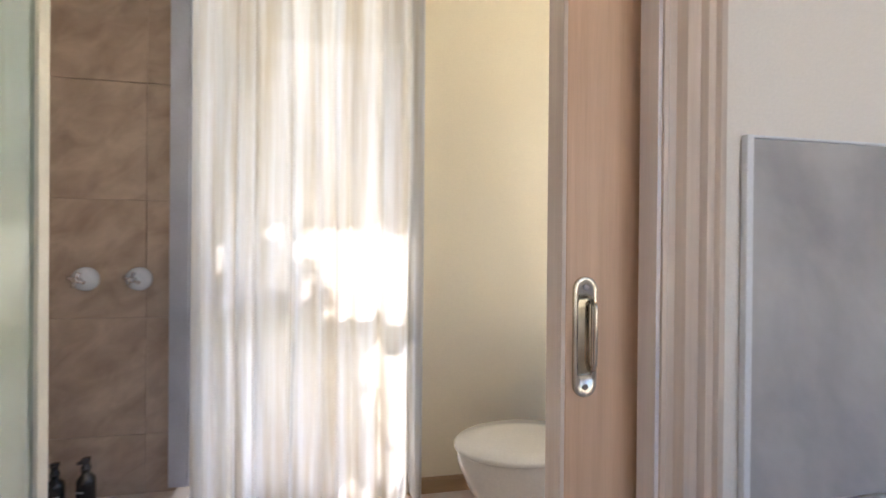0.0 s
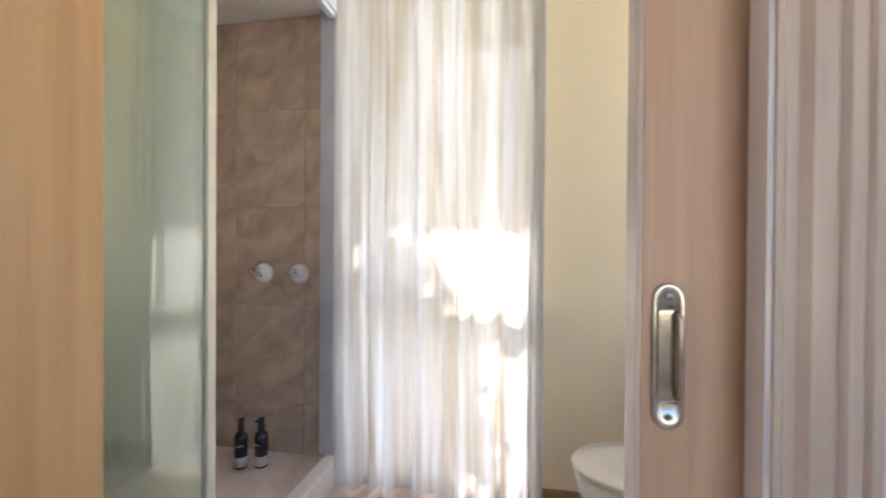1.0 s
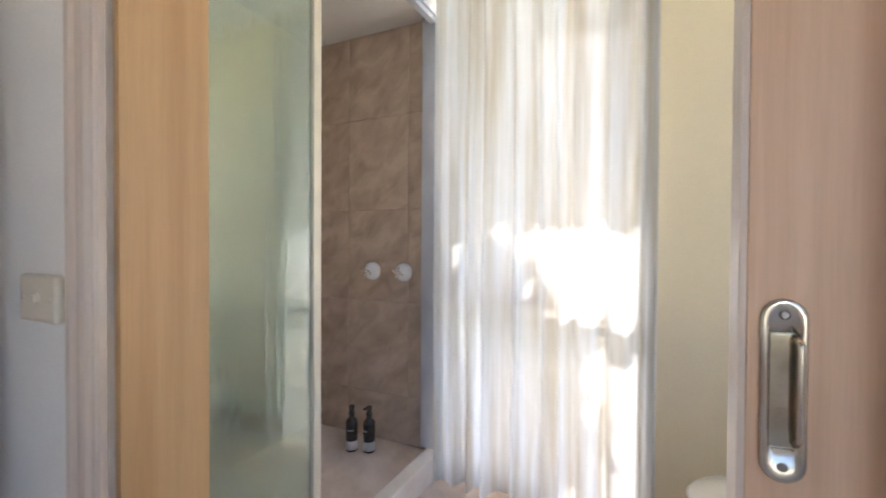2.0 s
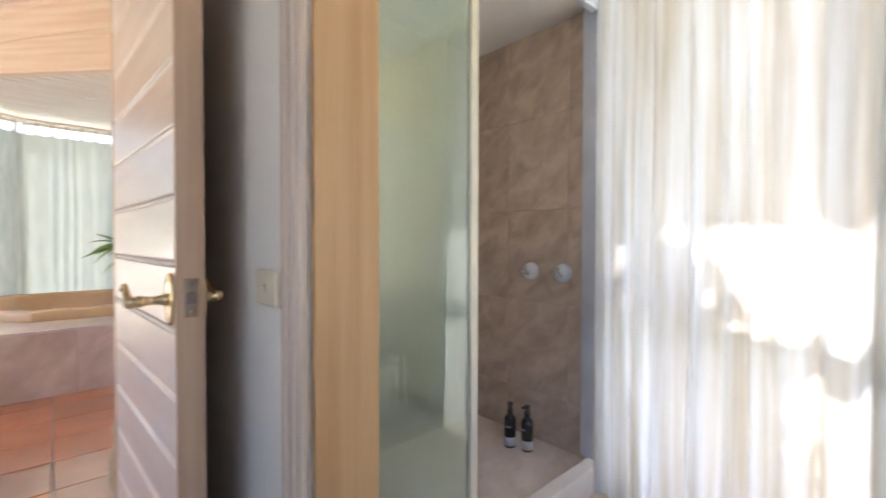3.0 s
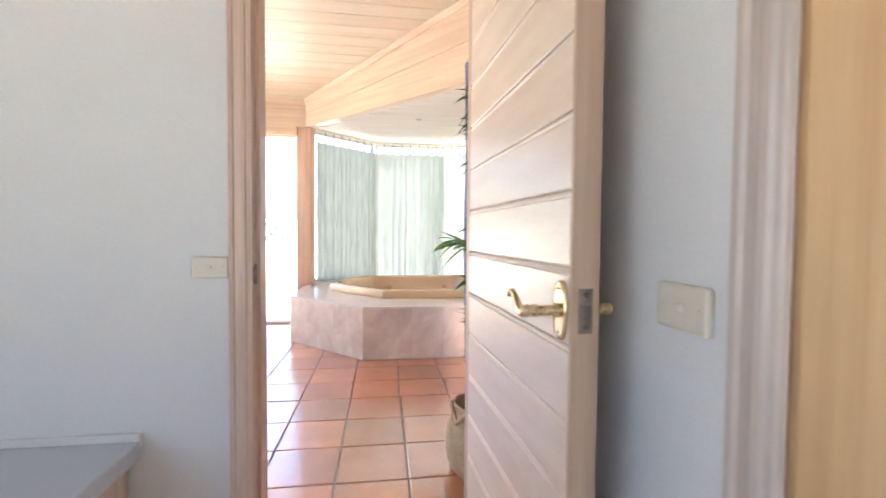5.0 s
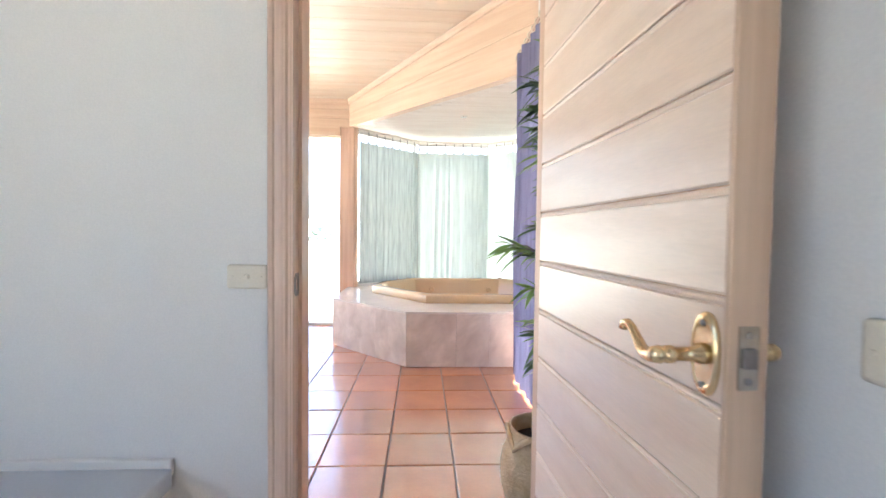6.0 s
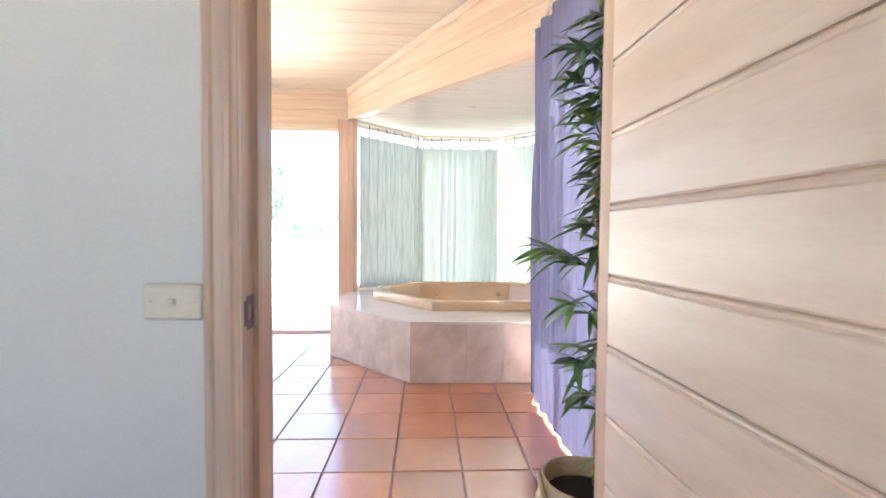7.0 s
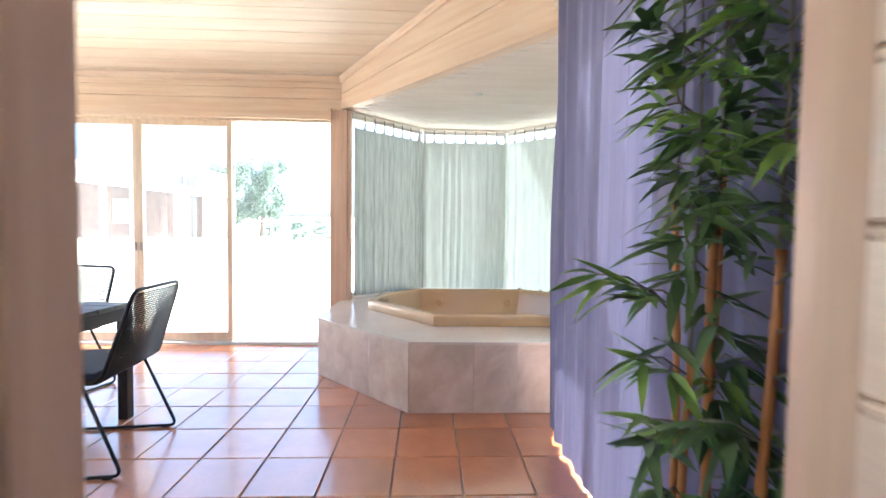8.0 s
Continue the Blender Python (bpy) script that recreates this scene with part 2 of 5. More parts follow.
def frosted(name):
    m = bpy.data.materials.new(name)
    m.use_nodes = True
    nt = m.node_tree
    n, l = nt.nodes, nt.links
    n.remove(n["Principled BSDF"])
    tr, gl, mx, df, m2 = (n.new("ShaderNodeBsdfRefraction"), n.new("ShaderNodeBsdfGlossy"), n.new("ShaderNodeMixShader"),
                          n.new("ShaderNodeBsdfDiffuse"), n.new("ShaderNodeMixShader"))
    no, bp, tc, mp = n.new("ShaderNodeTexNoise"), n.new("ShaderNodeBump"), n.new("ShaderNodeTexCoord"), n.new("ShaderNodeMapping")
    mp.inputs["Scale"].default_value = (1, 1, 0.05)
    no.inputs["Scale"].default_value = 26
    bp.inputs["Strength"].default_value = 0.08
    bp.inputs["Distance"].default_value = 0.02
    l.new(tc.outputs["Object"], mp.inputs[0])
    l.new(mp.outputs[0], no.inputs["Vector"])
    l.new(no.outputs["Fac"], bp.inputs["Height"])
    tr.inputs["Color"].default_value = (0.62, 0.76, 0.66, 1)
    tr.inputs["Roughness"].default_value = 0.12
    tr.inputs["IOR"].default_value = 1.02
    gl.inputs["Color"].default_value = (0.95, 0.97, 0.92, 1)
    gl.inputs["Roughness"].default_value = 0.11
    l.new(bp.outputs[0], gl.inputs["Normal"])
    df.inputs["Color"].default_value = (0.50, 0.60, 0.53, 1)
    mx.inputs[0].default_value = 0.36
    m2.inputs[0].default_value = 0.16
    l.new(tr.outputs[0], mx.inputs[1])
    l.new(gl.outputs[0], mx.inputs[2])
    l.new(mx.outputs[0], m2.inputs[1])
    l.new(df.outputs[0], m2.inputs[2])
    l.new(m2.outputs[0], n["Material Output"].inputs[0])
    return m


FROSTED = frosted("reeded green glass")


# ---- building helpers ----
def box(bm, x0, y0, z0, x1, y1, z1, bevel=0.0, m=None):
    vs = [bm.verts.new(p) for p in ((x0, y0, z0), (x1, y0, z0), (x1, y1, z0), (x0, y1, z0), (x0, y0, z1), (x1, y0, z1), (x1, y1, z1), (x0, y1, z1))]
    fs = [bm.faces.new([vs[i] for i in f]) for f in ((3, 2, 1, 0), (4, 5, 6, 7), (0, 1, 5, 4), (1, 2, 6, 5), (2, 3, 7, 6), (3, 0, 4, 7))]
    if bevel:
        r = bmesh.ops.bevel(bm, geom=list({e for f in fs for e in f.edges}), offset=bevel, segments=2, affect="EDGES", profile=0.6)
        vs = list({v for f in r["faces"] for v in f.verts} | {v for v in vs if v.is_valid})
    if m is not None:
        bmesh.ops.transform(bm, matrix=m, verts=vs)
    return vs


def boxes(*rows, bevel=0.0):
    bm = bmesh.new()
    for r in rows:
        box(bm, *r, bevel=bevel)
    return bm


def prism(bm, outline, z0, z1):
    """An upright prism over a plan outline."""
    lo = [bm.verts.new((x, y, z0)) for x, y in outline]
    hi = [bm.verts.new((x, y, z1)) for x, y in outline]
    n = len(outline)
    for i in range(n):
        bm.faces.new((lo[i], lo[(i + 1) % n], hi[(i + 1) % n], hi[i]))
    bm.faces.new(hi)
    bm.faces.new(lo[::-1])
    return lo + hi


def sweep(bm, outline, path, closed=False):
    """A profile (list of (u, v)) carried along a straight pair of 3D frames: each path entry is a function of (u, v)."""
    rings = [[bm.verts.new(f(u, v)) for u, v in outline] for f in path]
    n = len(outline)
    for a, b in zip(rings, rings[1:]):
        for i in range(n):
            bm.faces.new((a[i], a[(i + 1) % n], b[(i + 1) % n], b[i]))
    bm.faces.new(rings[0][::-1])
    bm.faces.new(rings[-1])
    return rings


def tube(bm, points, r, sides=8, closed=False, taper=None):
    """A round bar through the points."""
    pts = [Vector(p) for p in points]
    n = len(pts)
    rings = []
    up = Vector((0.13, 0.21, 0.97))
    for i, p in enumerate(pts):
        a = pts[i - 1] if (i or closed) else p
        b = pts[(i + 1) % n] if (i < n - 1 or closed) else p
        d = (b - a).normalized()
        s = d.cross(up)
        if s.length < 0.15:
            s = d.cross(Vector((1, 0, 0)))
        s.normalize()
        w = s.cross(d)
        up = w
        rr = r if taper is None else r * taper[i]
        rings.append([bm.verts.new(p + rr * (math.cos(q) * s + math.sin(q) * w)) for q in [2 * math.pi * k / sides for k in range(sides)]])
    pairs = list(zip(rings, rings[1:])) + ([(rings[-1], rings[0])] if closed else [])
    for a, b in pairs:
        for k in range(sides):
            f = bm.faces.new((a[k], a[(k + 1) % sides], b[(k + 1) % sides], b[k]))
            f.smooth = True
    if not closed:
        bm.faces.new(rings[0][::-1])
        bm.faces.new(rings[-1])
    return [v for ring in rings for v in ring]


def round_path(points, radius, steps=5):
    """The corners of a polyline rounded off."""
    pts = [Vector(p) for p in points]
    out = [pts[0]]
    for a, b, c in zip(pts, pts[1:], pts[2:]):
        u, v = (a - b), (c - b)
        r = min(radius, u.length * 0.45, v.length * 0.45)
        p, q = b + u.normalized() * r, b + v.normalized() * r
        for k in range(steps + 1):
            s = k / steps
            out.append(p * (1 - s) ** 2 + b * 2 * s * (1 - s) + q * s * s)
    out.append(pts[-1])
    return out


def lathe(bm, profile, centre=(0, 0, 0), sides=24, axis="z", squash=1.0):
    """A turned shape: (radius, height) pairs."""
    c = Vector(centre)
    rings = []
    for r, h in profile:
        ring = []
        for k in range(sides):
            q = 2 * math.pi * k / sides
            x, y = r * math.cos(q), r * math.sin(q) * squash
            p = {"z": (x, y, h), "x": (h, x, y), "y": (x, h, y)}[axis]
            ring.append(bm.verts.new(c + Vector(p)))
        rings.append(ring)
    for a, b in zip(rings, rings[1:]):
        for k in range(sides):
            f = bm.faces.new((a[k], a[(k + 1) % sides], b[(k + 1) % sides], b[k]))
            f.smooth = True
    bm.faces.new(rings[0][::-1])
    bm.faces.new(rings[-1])


def mesh_of(name, bm, mat):
    bmesh.ops.recalc_face_normals(bm, faces=bm.faces[:])
    me = bpy.data.meshes.new(name)
    bm.to_mesh(me)
    bm.free()
    me.materials.append(mat)
    return me


def part(name, bm, mat, parent=None, label=""):
    """One mesh object, under a thing where a parent is given."""
    ob = new(name, mesh_of(name, bm, mat))
    if parent is not None:
        ob.parent = parent
    if label:
        ob["label"] = label
    return ob


def thing(name, label, category, m=None, group="", kind=""):
    """An Empty at a thing's base."""
    ob = new(name)
    ob.empty_display_size = 0.1
    if m is not None:
        ob.matrix_basis = m
    return tagged(ob, label, category, group, kind)


def structure(name, bm, mat, label, category):
    return tagged(part(name, bm, mat), label, category, kind="structure")


def smooth(ob):
    for p in ob.data.polygons:
        p.use_smooth = True
    return ob


# ---- the large structure ----
SUN_N = 6.35      # inner face of the sun room's glazed wall
CEIL = 2.805      # ceiling height at the glazed wall
RAKE = 0.20       # the board ceiling rises towards the bathroom
SOFF = 2.48
BAY = [(-0.665, 6.42), (0.10, 7.12), (1.13, 7.12), (1.92, 6.42)]

def ground_sheet():
    """Level lawn by the house that climbs to a terrace in front of the neighbour's."""
    bm = bmesh.new()
    rows = []
    for y, z in ((-150, -0.25), (10, -0.25), (12, -0.10), (14, 0.2), (16, 0.52), (18, 0.69), (20, 0.72), (90, 0.8), (160, 3.0), (250, 9.0)):
        rows.append([bm.verts.new((x, y, z)) for x in (-150, -50, 0, 50, 150)])
    for a, b in zip(rows, rows[1:]):
        for i in range(4):
            bm.faces.new((a[i], a[i + 1], b[i + 1], b[i])).smooth = True
    return bm


ground = structure("ground", ground_sheet(), GROUND, "pale dry lawn in glaring sun", "ground")
structure("slab", boxes((-5.0, -1.6, -0.24, 3.0, 7.4, -0.08)), GROUT, "concrete slab under the rooms", "slab")
floor_bath = structure("floor_bath", boxes((-2.0, -1.4, -0.08, 0.95, 2.2, 0.0)), DECK_TOP, "pale tiled bathroom floor", "floor")
floor_toilet = structure("floor_toilet", boxes((0.96, -1.0, -0.079, 2.4, 1.45, -0.06)), DECK_TILE, "beige tiled toilet floor", "floor")
floor_sun = structure("floor_sun_room", boxes((-4.6, 2.2, -0.08, 1.9, 6.6, -0.006)), GROUT, "terracotta tiled floor with dark grout", "floor")
structure("ceiling_bath", boxes((-2.0, -1.4, 2.5, 0.98, 2.109, 2.6), (1.52, -1.4, 2.5, 2.7, 2.109, 2.6), (0.98, -1.4, 2.5, 1.52, 1.60, 2.6)), CEIL_PAINT, "white painted ceiling", "ceiling")
structure("ceiling_shower", boxes((1.52, 1.551, 2.285, 2.36, 2.34, 2.36), (0.951, 1.551, 2.285, 1.52, 1.60, 2.36)), CEIL_PAINT, "pale painted shower ceiling", "ceiling")

# bathroom walls
structure("wall_north", boxes((-2.0, 2.11, 0, -0.189, 2.21, 2.5), (-0.189, 2.11, 2.087, 0.583, 2.21, 2.5), (0.583, 2.11, 0, 0.90, 2.21, 2.5),
                              (-4.6, 2.12, 0, -2.0, 2.21, 3.70), (-2.0, 2.12, 2.5, 1.05, 2.21, 3.7)), WHITE_WALL, "white painted plaster wall with a doorway", "wall")
structure("wall_east", boxes((0.69, 1.20, 0, 0.840, 2.11, 2.5), (0.69, 0.27, 2.12, 0.878, 1.20, 2.5)), WHITE_WALL, "white painted plaster wall beside the doorway", "wall")
structure("wall_east_south", boxes((0.895, -1.4, -0.06, 0.930, 0.27, 2.5), (1.020, -1.0, -0.06, 1.055, 0.27, 2.5), (0.895, 0.27, 2.12, 1.055, 1.22, 2.5)),
          WHITE_WALL, "white painted wall with a door pocket", "wall")
def added_window(name, axis, at, lo, hi, z0, z1):
    """A framed pane in a wall across one axis, from lo to hi along the other."""
    ob = thing(name, "unseen bathroom window added for light", "window", kind="structure")

    def slab(u0, u1, w0, w1, depth):
        return (at - depth, u0, w0, at + depth, u1, w1) if axis == "x" else (u0, at - depth, w0, u1, at + depth, w1)

    part("window_frame", boxes(slab(lo, lo + 0.05, z0, z1, 0.025), slab(hi - 0.05, hi, z0, z1, 0.025), slab(lo + 0.05, hi - 0.05, z0, z0 + 0.05, 0.025), slab(lo + 0.05, hi - 0.05, z1 - 0.05, z1, 0.025)), PALE_PAINT, ob)
    part("pane", boxes(slab(lo + 0.05, hi - 0.05, z0 + 0.05, z1 - 0.05, 0.003)), GLASS, ob).visible_shadow = False


# Both windows are unseen, added so daylight reaches the bathroom walls and door.
structure("wall_south", boxes((-2.0, -1.5, 0, -1.85, -1.4, 2.5), (-1.0, -1.5, 0, 1.0, -1.4, 2.5), (-1.85, -1.5, 0, -1.0, -1.4, 0.55), (-1.85, -1.5, 2.4, -1.0, -1.4, 2.5)), WHITE_WALL, "white painted wall opened for an added window", "wall")
structure("wall_west", boxes((-2.1, -1.5, 0, -2.0, -1.3, 2.5), (-2.1, 0.30, 0, -2.0, 2.11, 2.5), (-2.1, -1.3, 0, -2.0, 0.30, 0.55), (-2.1, -1.3, 2.4, -2.0, 0.30, 2.5)),
          WHITE_WALL, "white painted wall opened for an added window", "wall")
added_window("added_window_west", "x", -2.055, -1.3, 0.30, 0.55, 2.4)
added_window("added_window_south", "y", -1.455, -1.85, -1.0, 0.55, 2.4)

# toilet room and shower walls
TW = 2.28
structure("wall_toilet_east", boxes((TW, -1.0, -0.06, TW + 0.12, 0.54, 2.5), (TW, 1.43, -0.06, TW + 0.12, 1.47, 2.5), (TW, 0.54, 2.42, TW + 0.12, 1.43, 2.5),
                                    (TW, 0.54, -0.06, TW + 0.12, 1.43, 0.02)), CREAM_WALL, "cream painted wall with a tall window", "wall")
structure("wall_toilet_south", boxes((0.96, -1.1, -0.06, 1.15, -1.0, 2.5), (2.15, -1.1, -0.06, TW + 0.12, -1.0, 2.5), (1.15, -1.1, -0.06, 2.15, -1.0, 0.5), (1.15, -1.1, 2.35, 2.15, -1.0, 2.5)), CREAM_WALL, "cream painted wall opened for an added window", "wall")
# Unseen window, added to brighten the cream wall and the shower.
win_c = thing("added_window_toilet", "unseen toilet window added for light", "window", kind="structure")
part("window_frame", boxes((1.15, -1.08, 0.5, 1.19, -1.03, 2.35), (2.11, -1.08, 0.5, 2.15, -1.03, 2.35), (1.19, -1.08, 0.5, 2.11, -1.03, 0.54), (1.19, -1.08, 2.31, 2.11, -1.03, 2.35)), PALE_PAINT, win_c)
part("pane", boxes((1.19, -1.058, 0.54, 2.11, -1.052, 2.31)), GLASS, win_c).visible_shadow = False
structure("wall_shower_east", boxes((2.362, 1.47, -0.06, 2.46, 2.45, 2.5)), TILE_GROUT, "tiled shower wall", "wall")
structure("wall_shower_north", boxes((0.88, 2.34, -0.06, 2.362, 2.44, 2.5)), TILE_GROUT, "tiled shower wall", "wall")
structure("wall_shower_west", boxes((0.8415, 1.47, -0.06, 0.95, 2.34, 2.5)), SHOWER_TILE, "tiled shower wall", "wall")
# Roof opening out of view, added to lift the dark shower tiles.
structure("added_light_shaft", boxes((0.951, 1.601, 2.361, 0.98, 2.30, 2.959), (1.52, 1.601, 2.361, 1.55, 2.30, 2.959), (0.98, 1.57, 2.601, 1.52, 1.60, 2.959), (0.98, 2.30, 2.40, 1.52, 2.33, 2.959)), CEIL_PAINT, "unseen white shaft added to light the shower", "skylight")
structure("bulkhead_shower", boxes((0.96, 1.475, 2.285, 2.36, 1.55, 2.499)), CEIL_PAINT, "painted bulkhead over the shower", "bulkhead")
win_t = thing("window_2", "tall toilet window behind a voile curtain", "window", kind="structure")
part("window_frame", boxes((TW + 0.05, 0.54, 0.02, TW + 0.08, 0.57, 2.42), (TW + 0.05, 1.40, 0.02, TW + 0.08, 1.43, 2.42), (TW + 0.05, 0.57, 0.02, TW + 0.08, 1.40, 0.05),
                           (TW + 0.05, 0.57, 2.39, TW + 0.08, 1.40, 2.42)), PALE_PAINT, win_t)
part("transom", boxes((TW + 0.045, 0.571, 0.80, TW + 0.085, 1.399, 0.90), bevel=0.004), PALE_PAINT, win_t)
part("pane", boxes((TW + 0.062, 0.571, 0.051, TW + 0.068, 1.399, 0.799)), GLASS, win_t).visible_shadow = False
part("pane", boxes((TW + 0.062, 0.571, 0.901, TW + 0.068, 1.399, 2.389)), GLASS, win_t).visible_shadow = False
structure("baseboard_toilet", boxes((TW - 0.016, -1.0, -0.06, TW - 0.002, 0.53, 0.0), (TW - 0.010, -1.0, 0.0, TW - 0.002, 0.53, 0.012)), SKIRT_WOOD, "stained timber skirting board", "skirting")

# sun room walls
structure("wall_sun_west", boxes((-4.7, 2.12, 0, -4.6, 2.6, 3.70), (-4.7, 6.1, 0, -4.6, 6.5, 3.70), (-4.7, 2.6, 0, -4.6, 6.1, 0.12), (-4.7, 2.6, 2.7, -4.6, 6.1, 3.70)), WHITE_WALL, "white painted wall opened for a wide added window", "wall")
# Side window out of view, added to light floor, curtain and plant.
win_s = thing("added_window_sun_room", "unseen side window added to light the sun room", "window", kind="structure")
part("window_frame", boxes((-4.68, 2.6, 0.12, -4.63, 2.65, 2.7), (-4.68, 6.05, 0.12, -4.63, 6.1, 2.7), (-4.68, 2.65, 0.12, -4.63, 6.05, 0.17), (-4.68, 2.65, 2.65, -4.63, 6.05, 2.7), (-4.68, 4.32, 0.17, -4.63, 4.37, 2.65)), PINE_Z, win_s)
part("pane", boxes((-4.66, 2.65, 0.17, -4.654, 4.32, 2.65)), GLASS, win_s).visible_shadow = False
part("pane", boxes((-4.66, 4.37, 0.17, -4.654, 6.05, 2.65)), GLASS, win_s).visible_shadow = False
structure("wall_sun_east", boxes((1.06, 2.21, 0, 1.16, 3.20, 3.70), (1.06, 3.20, 2.3, 1.16, 4.40, 3.70), (1.06, 4.40, 0, 1.16, 4.52, 3.70), (1.92, 5.36, 0, 2.02, 6.42, 3.70)), WHITE_WALL, "white wall with a wide glazed opening", "wall")
bm = bmesh.new()
prism(bm, [(1.06, 4.621), (1.165, 4.521), (2.02, 5.36), (1.919, 5.36)], 0.0, 3.70)
structure("wall_sun_corner", bm, WHITE_WALL, "white wall beside the spa", "wall")
win_e = thing("window_3", "wide glazed opening hidden by a lilac curtain", "window", kind="structure")
part("window_frame", boxes((1.08, 3.20, 0.0, 1.14, 3.25, 2.3), (1.08, 4.36, 0.0, 1.14, 4.40, 2.3), (1.08, 3.25, 0.0, 1.14, 4.36, 0.02), (1.08, 3.25, 2.25, 1.14, 4.36, 2.3), (1.08, 3.78, 0.03, 1.14, 3.83, 2.25)), PALE_PAINT, win_e)
part("pane", boxes((1.11, 3.25, 0.03, 1.116, 3.78, 2.25)), GLASS, win_e).visible_shadow = False
part("pane", boxes((1.11, 3.83, 0.02, 1.116, 4.36, 2.25)), GLASS, win_e).visible_shadow = False
# The eave boxes are unseen; their reach shapes the sun on voile and gauze.
structure("roof", boxes((-2.3, -1.8, 2.96, 0.98, 2.11, 3.06), (1.52, -1.8, 2.96, 2.62, 2.46, 3.06), (0.98, -1.8, 2.96, 1.52, 1.60, 3.06), (0.98, 2.30, 2.96, 1.52, 2.46, 3.06),
                        (2.40, -1.8, 2.60, 3.56, 2.9, 2.68), (2.40, -1.8, 2.5, 2.46, 2.44, 2.96), (1.20, 4.30, 2.96, 3.3, 7.20, 3.06), (-0.9, 6.62, 2.96, 1.20, 7.20, 3.06)), ROOF_RED, "low roof with unseen eaves that shade the curtains", "roof")
bm = bmesh.new()
for v in box(bm, -5.0, 2.06, CEIL + 0.06, 1.2, 6.62, CEIL + 0.16):
    v.co.z += RAKE * (SUN_N - v.co.y)
structure("roof_raked", bm, ROOF_RED, "raked roof over the sun room", "roof")

# bay: low wall, head and soffit over the spa
bm = bmesh.new()
for (ax, ay), (bx, by) in zip(BAY, BAY[1:]):
    d = Vector((bx - ax, by - ay, 0)).normalized()
    n = Vector((-d.y, d.x, 0))
    for z0, z1 in ((-0.1, 0.50 - 0.003 * ax), (2.446 + 0.003 * ax, 2.95)):
        prism(bm, [(ax, ay), (bx, by), (bx + n.x * 0.1 + d.x * 0.04, by + n.y * 0.1), (ax + n.x * 0.1 - d.x * 0.04, ay + n.y * 0.1)], z0, z1)
structure("wall_bay", bm, WHITE_WALL, "low white wall under the bay window", "wall")
bm = bmesh.new()
prism(bm, [(-0.70, 6.42), (-0.66, 6.33), (1.055, 4.38), (1.055, 4.63), (1.92, 5.40), (1.92, 6.42), (1.13, 7.12), (0.10, 7.12), (-0.665, 6.42)], SOFF, SOFF + 0.03)
for k in range(23):
    y = 4.46 + k * 0.115
    lo = max(-0.66 + (6.40 - min(y, 6.40)) / 1.12, -0.66 + max(0.0, y + 0.112 - 6.42) * 1.093)
    hi = 1.05 if y < 4.63 else min(1.90, 1.06 + (y - 4.63) / 0.89, 1.92 - max(0.0, y + 0.112 - 6.42) * 1.128)
    if hi - lo > 0.1:
        box(bm, lo, y, SOFF - 0.004, hi, y + 0.1125, SOFF + 0.002)
structure("ceiling_bay", bm, SOFFIT, "whitewashed lining boards over the spa", "ceiling")

# ceiling of pine boards, running along x and rising away from the glazed wall
bm = bmesh.new()
y = 2.21
while y < SUN_N:
    w = min(0.15, SUN_N - y)
    x1 = 1.06
    if y > 4.2:
        x1 = min(1.06, -0.72 + (6.36 - y) / 1.08 + 0.12)
    for v in box(bm, -4.6, y + 0.004, CEIL, x1, y + w - 0.004, CEIL + 0.02) + box(bm, -4.6, y - 0.004, CEIL + 0.004, x1, y + 0.004, CEIL + 0.02):
        v.co.z += RAKE * (SUN_N - v.co.y)
    y += 0.15
structure("ceiling_sun_room", bm, PINE_CEIL, "raked ceiling of pale tongue and groove pine", "ceiling")


def board_beam(name, a, b, z0, z1, z2, label, boards=3):
    """A boxed beam of boards with a cornice; its top runs from z1 at a to z2 at b."""
    a, b = Vector((*a, 0)), Vector((*b, 0))
    d, length = (b - a).normalized(), (b - a).length
    ob = thing(name, label, "beam", Matrix.Translation(a) @ Matrix.Rotation(math.atan2(d.y, d.x), 4, "Z"), kind="structure")
    tops = ((0.0, z1), (length, z2))
    bm = bmesh.new()
    sweep(bm, [(0.02, 0), (0.10, 0), (0.10, 1), (0.02, 1)], [lambda u, v, e=e, t=t: (e, u, z0 + 0.004 + (t - z0 - 0.004) * v) for e, t in tops])
    part("core", bm, PINE_X, ob)
    for k in range(boards):
        bm = bmesh.new()
        lo, hi = k / boards, (k + 1) / boards
        shape = [(0.02, lo, 0), (0.004, lo, 0), (0.0, lo, 0.004), (0.0, hi, -0.007), (0.005, hi, -0.002), (0.02, hi, -0.002)]
        rings = [[bm.verts.new((e, u, z0 + (t - z0) * f + g)) for u, f, g in shape] for e, t in tops]
        n = len(shape)
        for i in range(n):
            bm.faces.new((rings[0][i], rings[0][(i + 1) % n], rings[1][(i + 1) % n], rings[1][i]))
        bm.faces.new(rings[0])
        bm.faces.new(rings[1][::-1])
        part("board", bm, PINE_X, ob)
    bm = bmesh.new()
    shape = [(-0.001, -0.055), (-0.014, -0.050), (-0.020, -0.030), (-0.034, -0.015), (-0.040, 0.0), (-0.001, 0.0)]
    sweep(bm, shape, [lambda u, v, e=e, t=t: (e, u, t + v) for e, t in tops])
    part("cornice", bm, PINE_X, ob)
    return ob


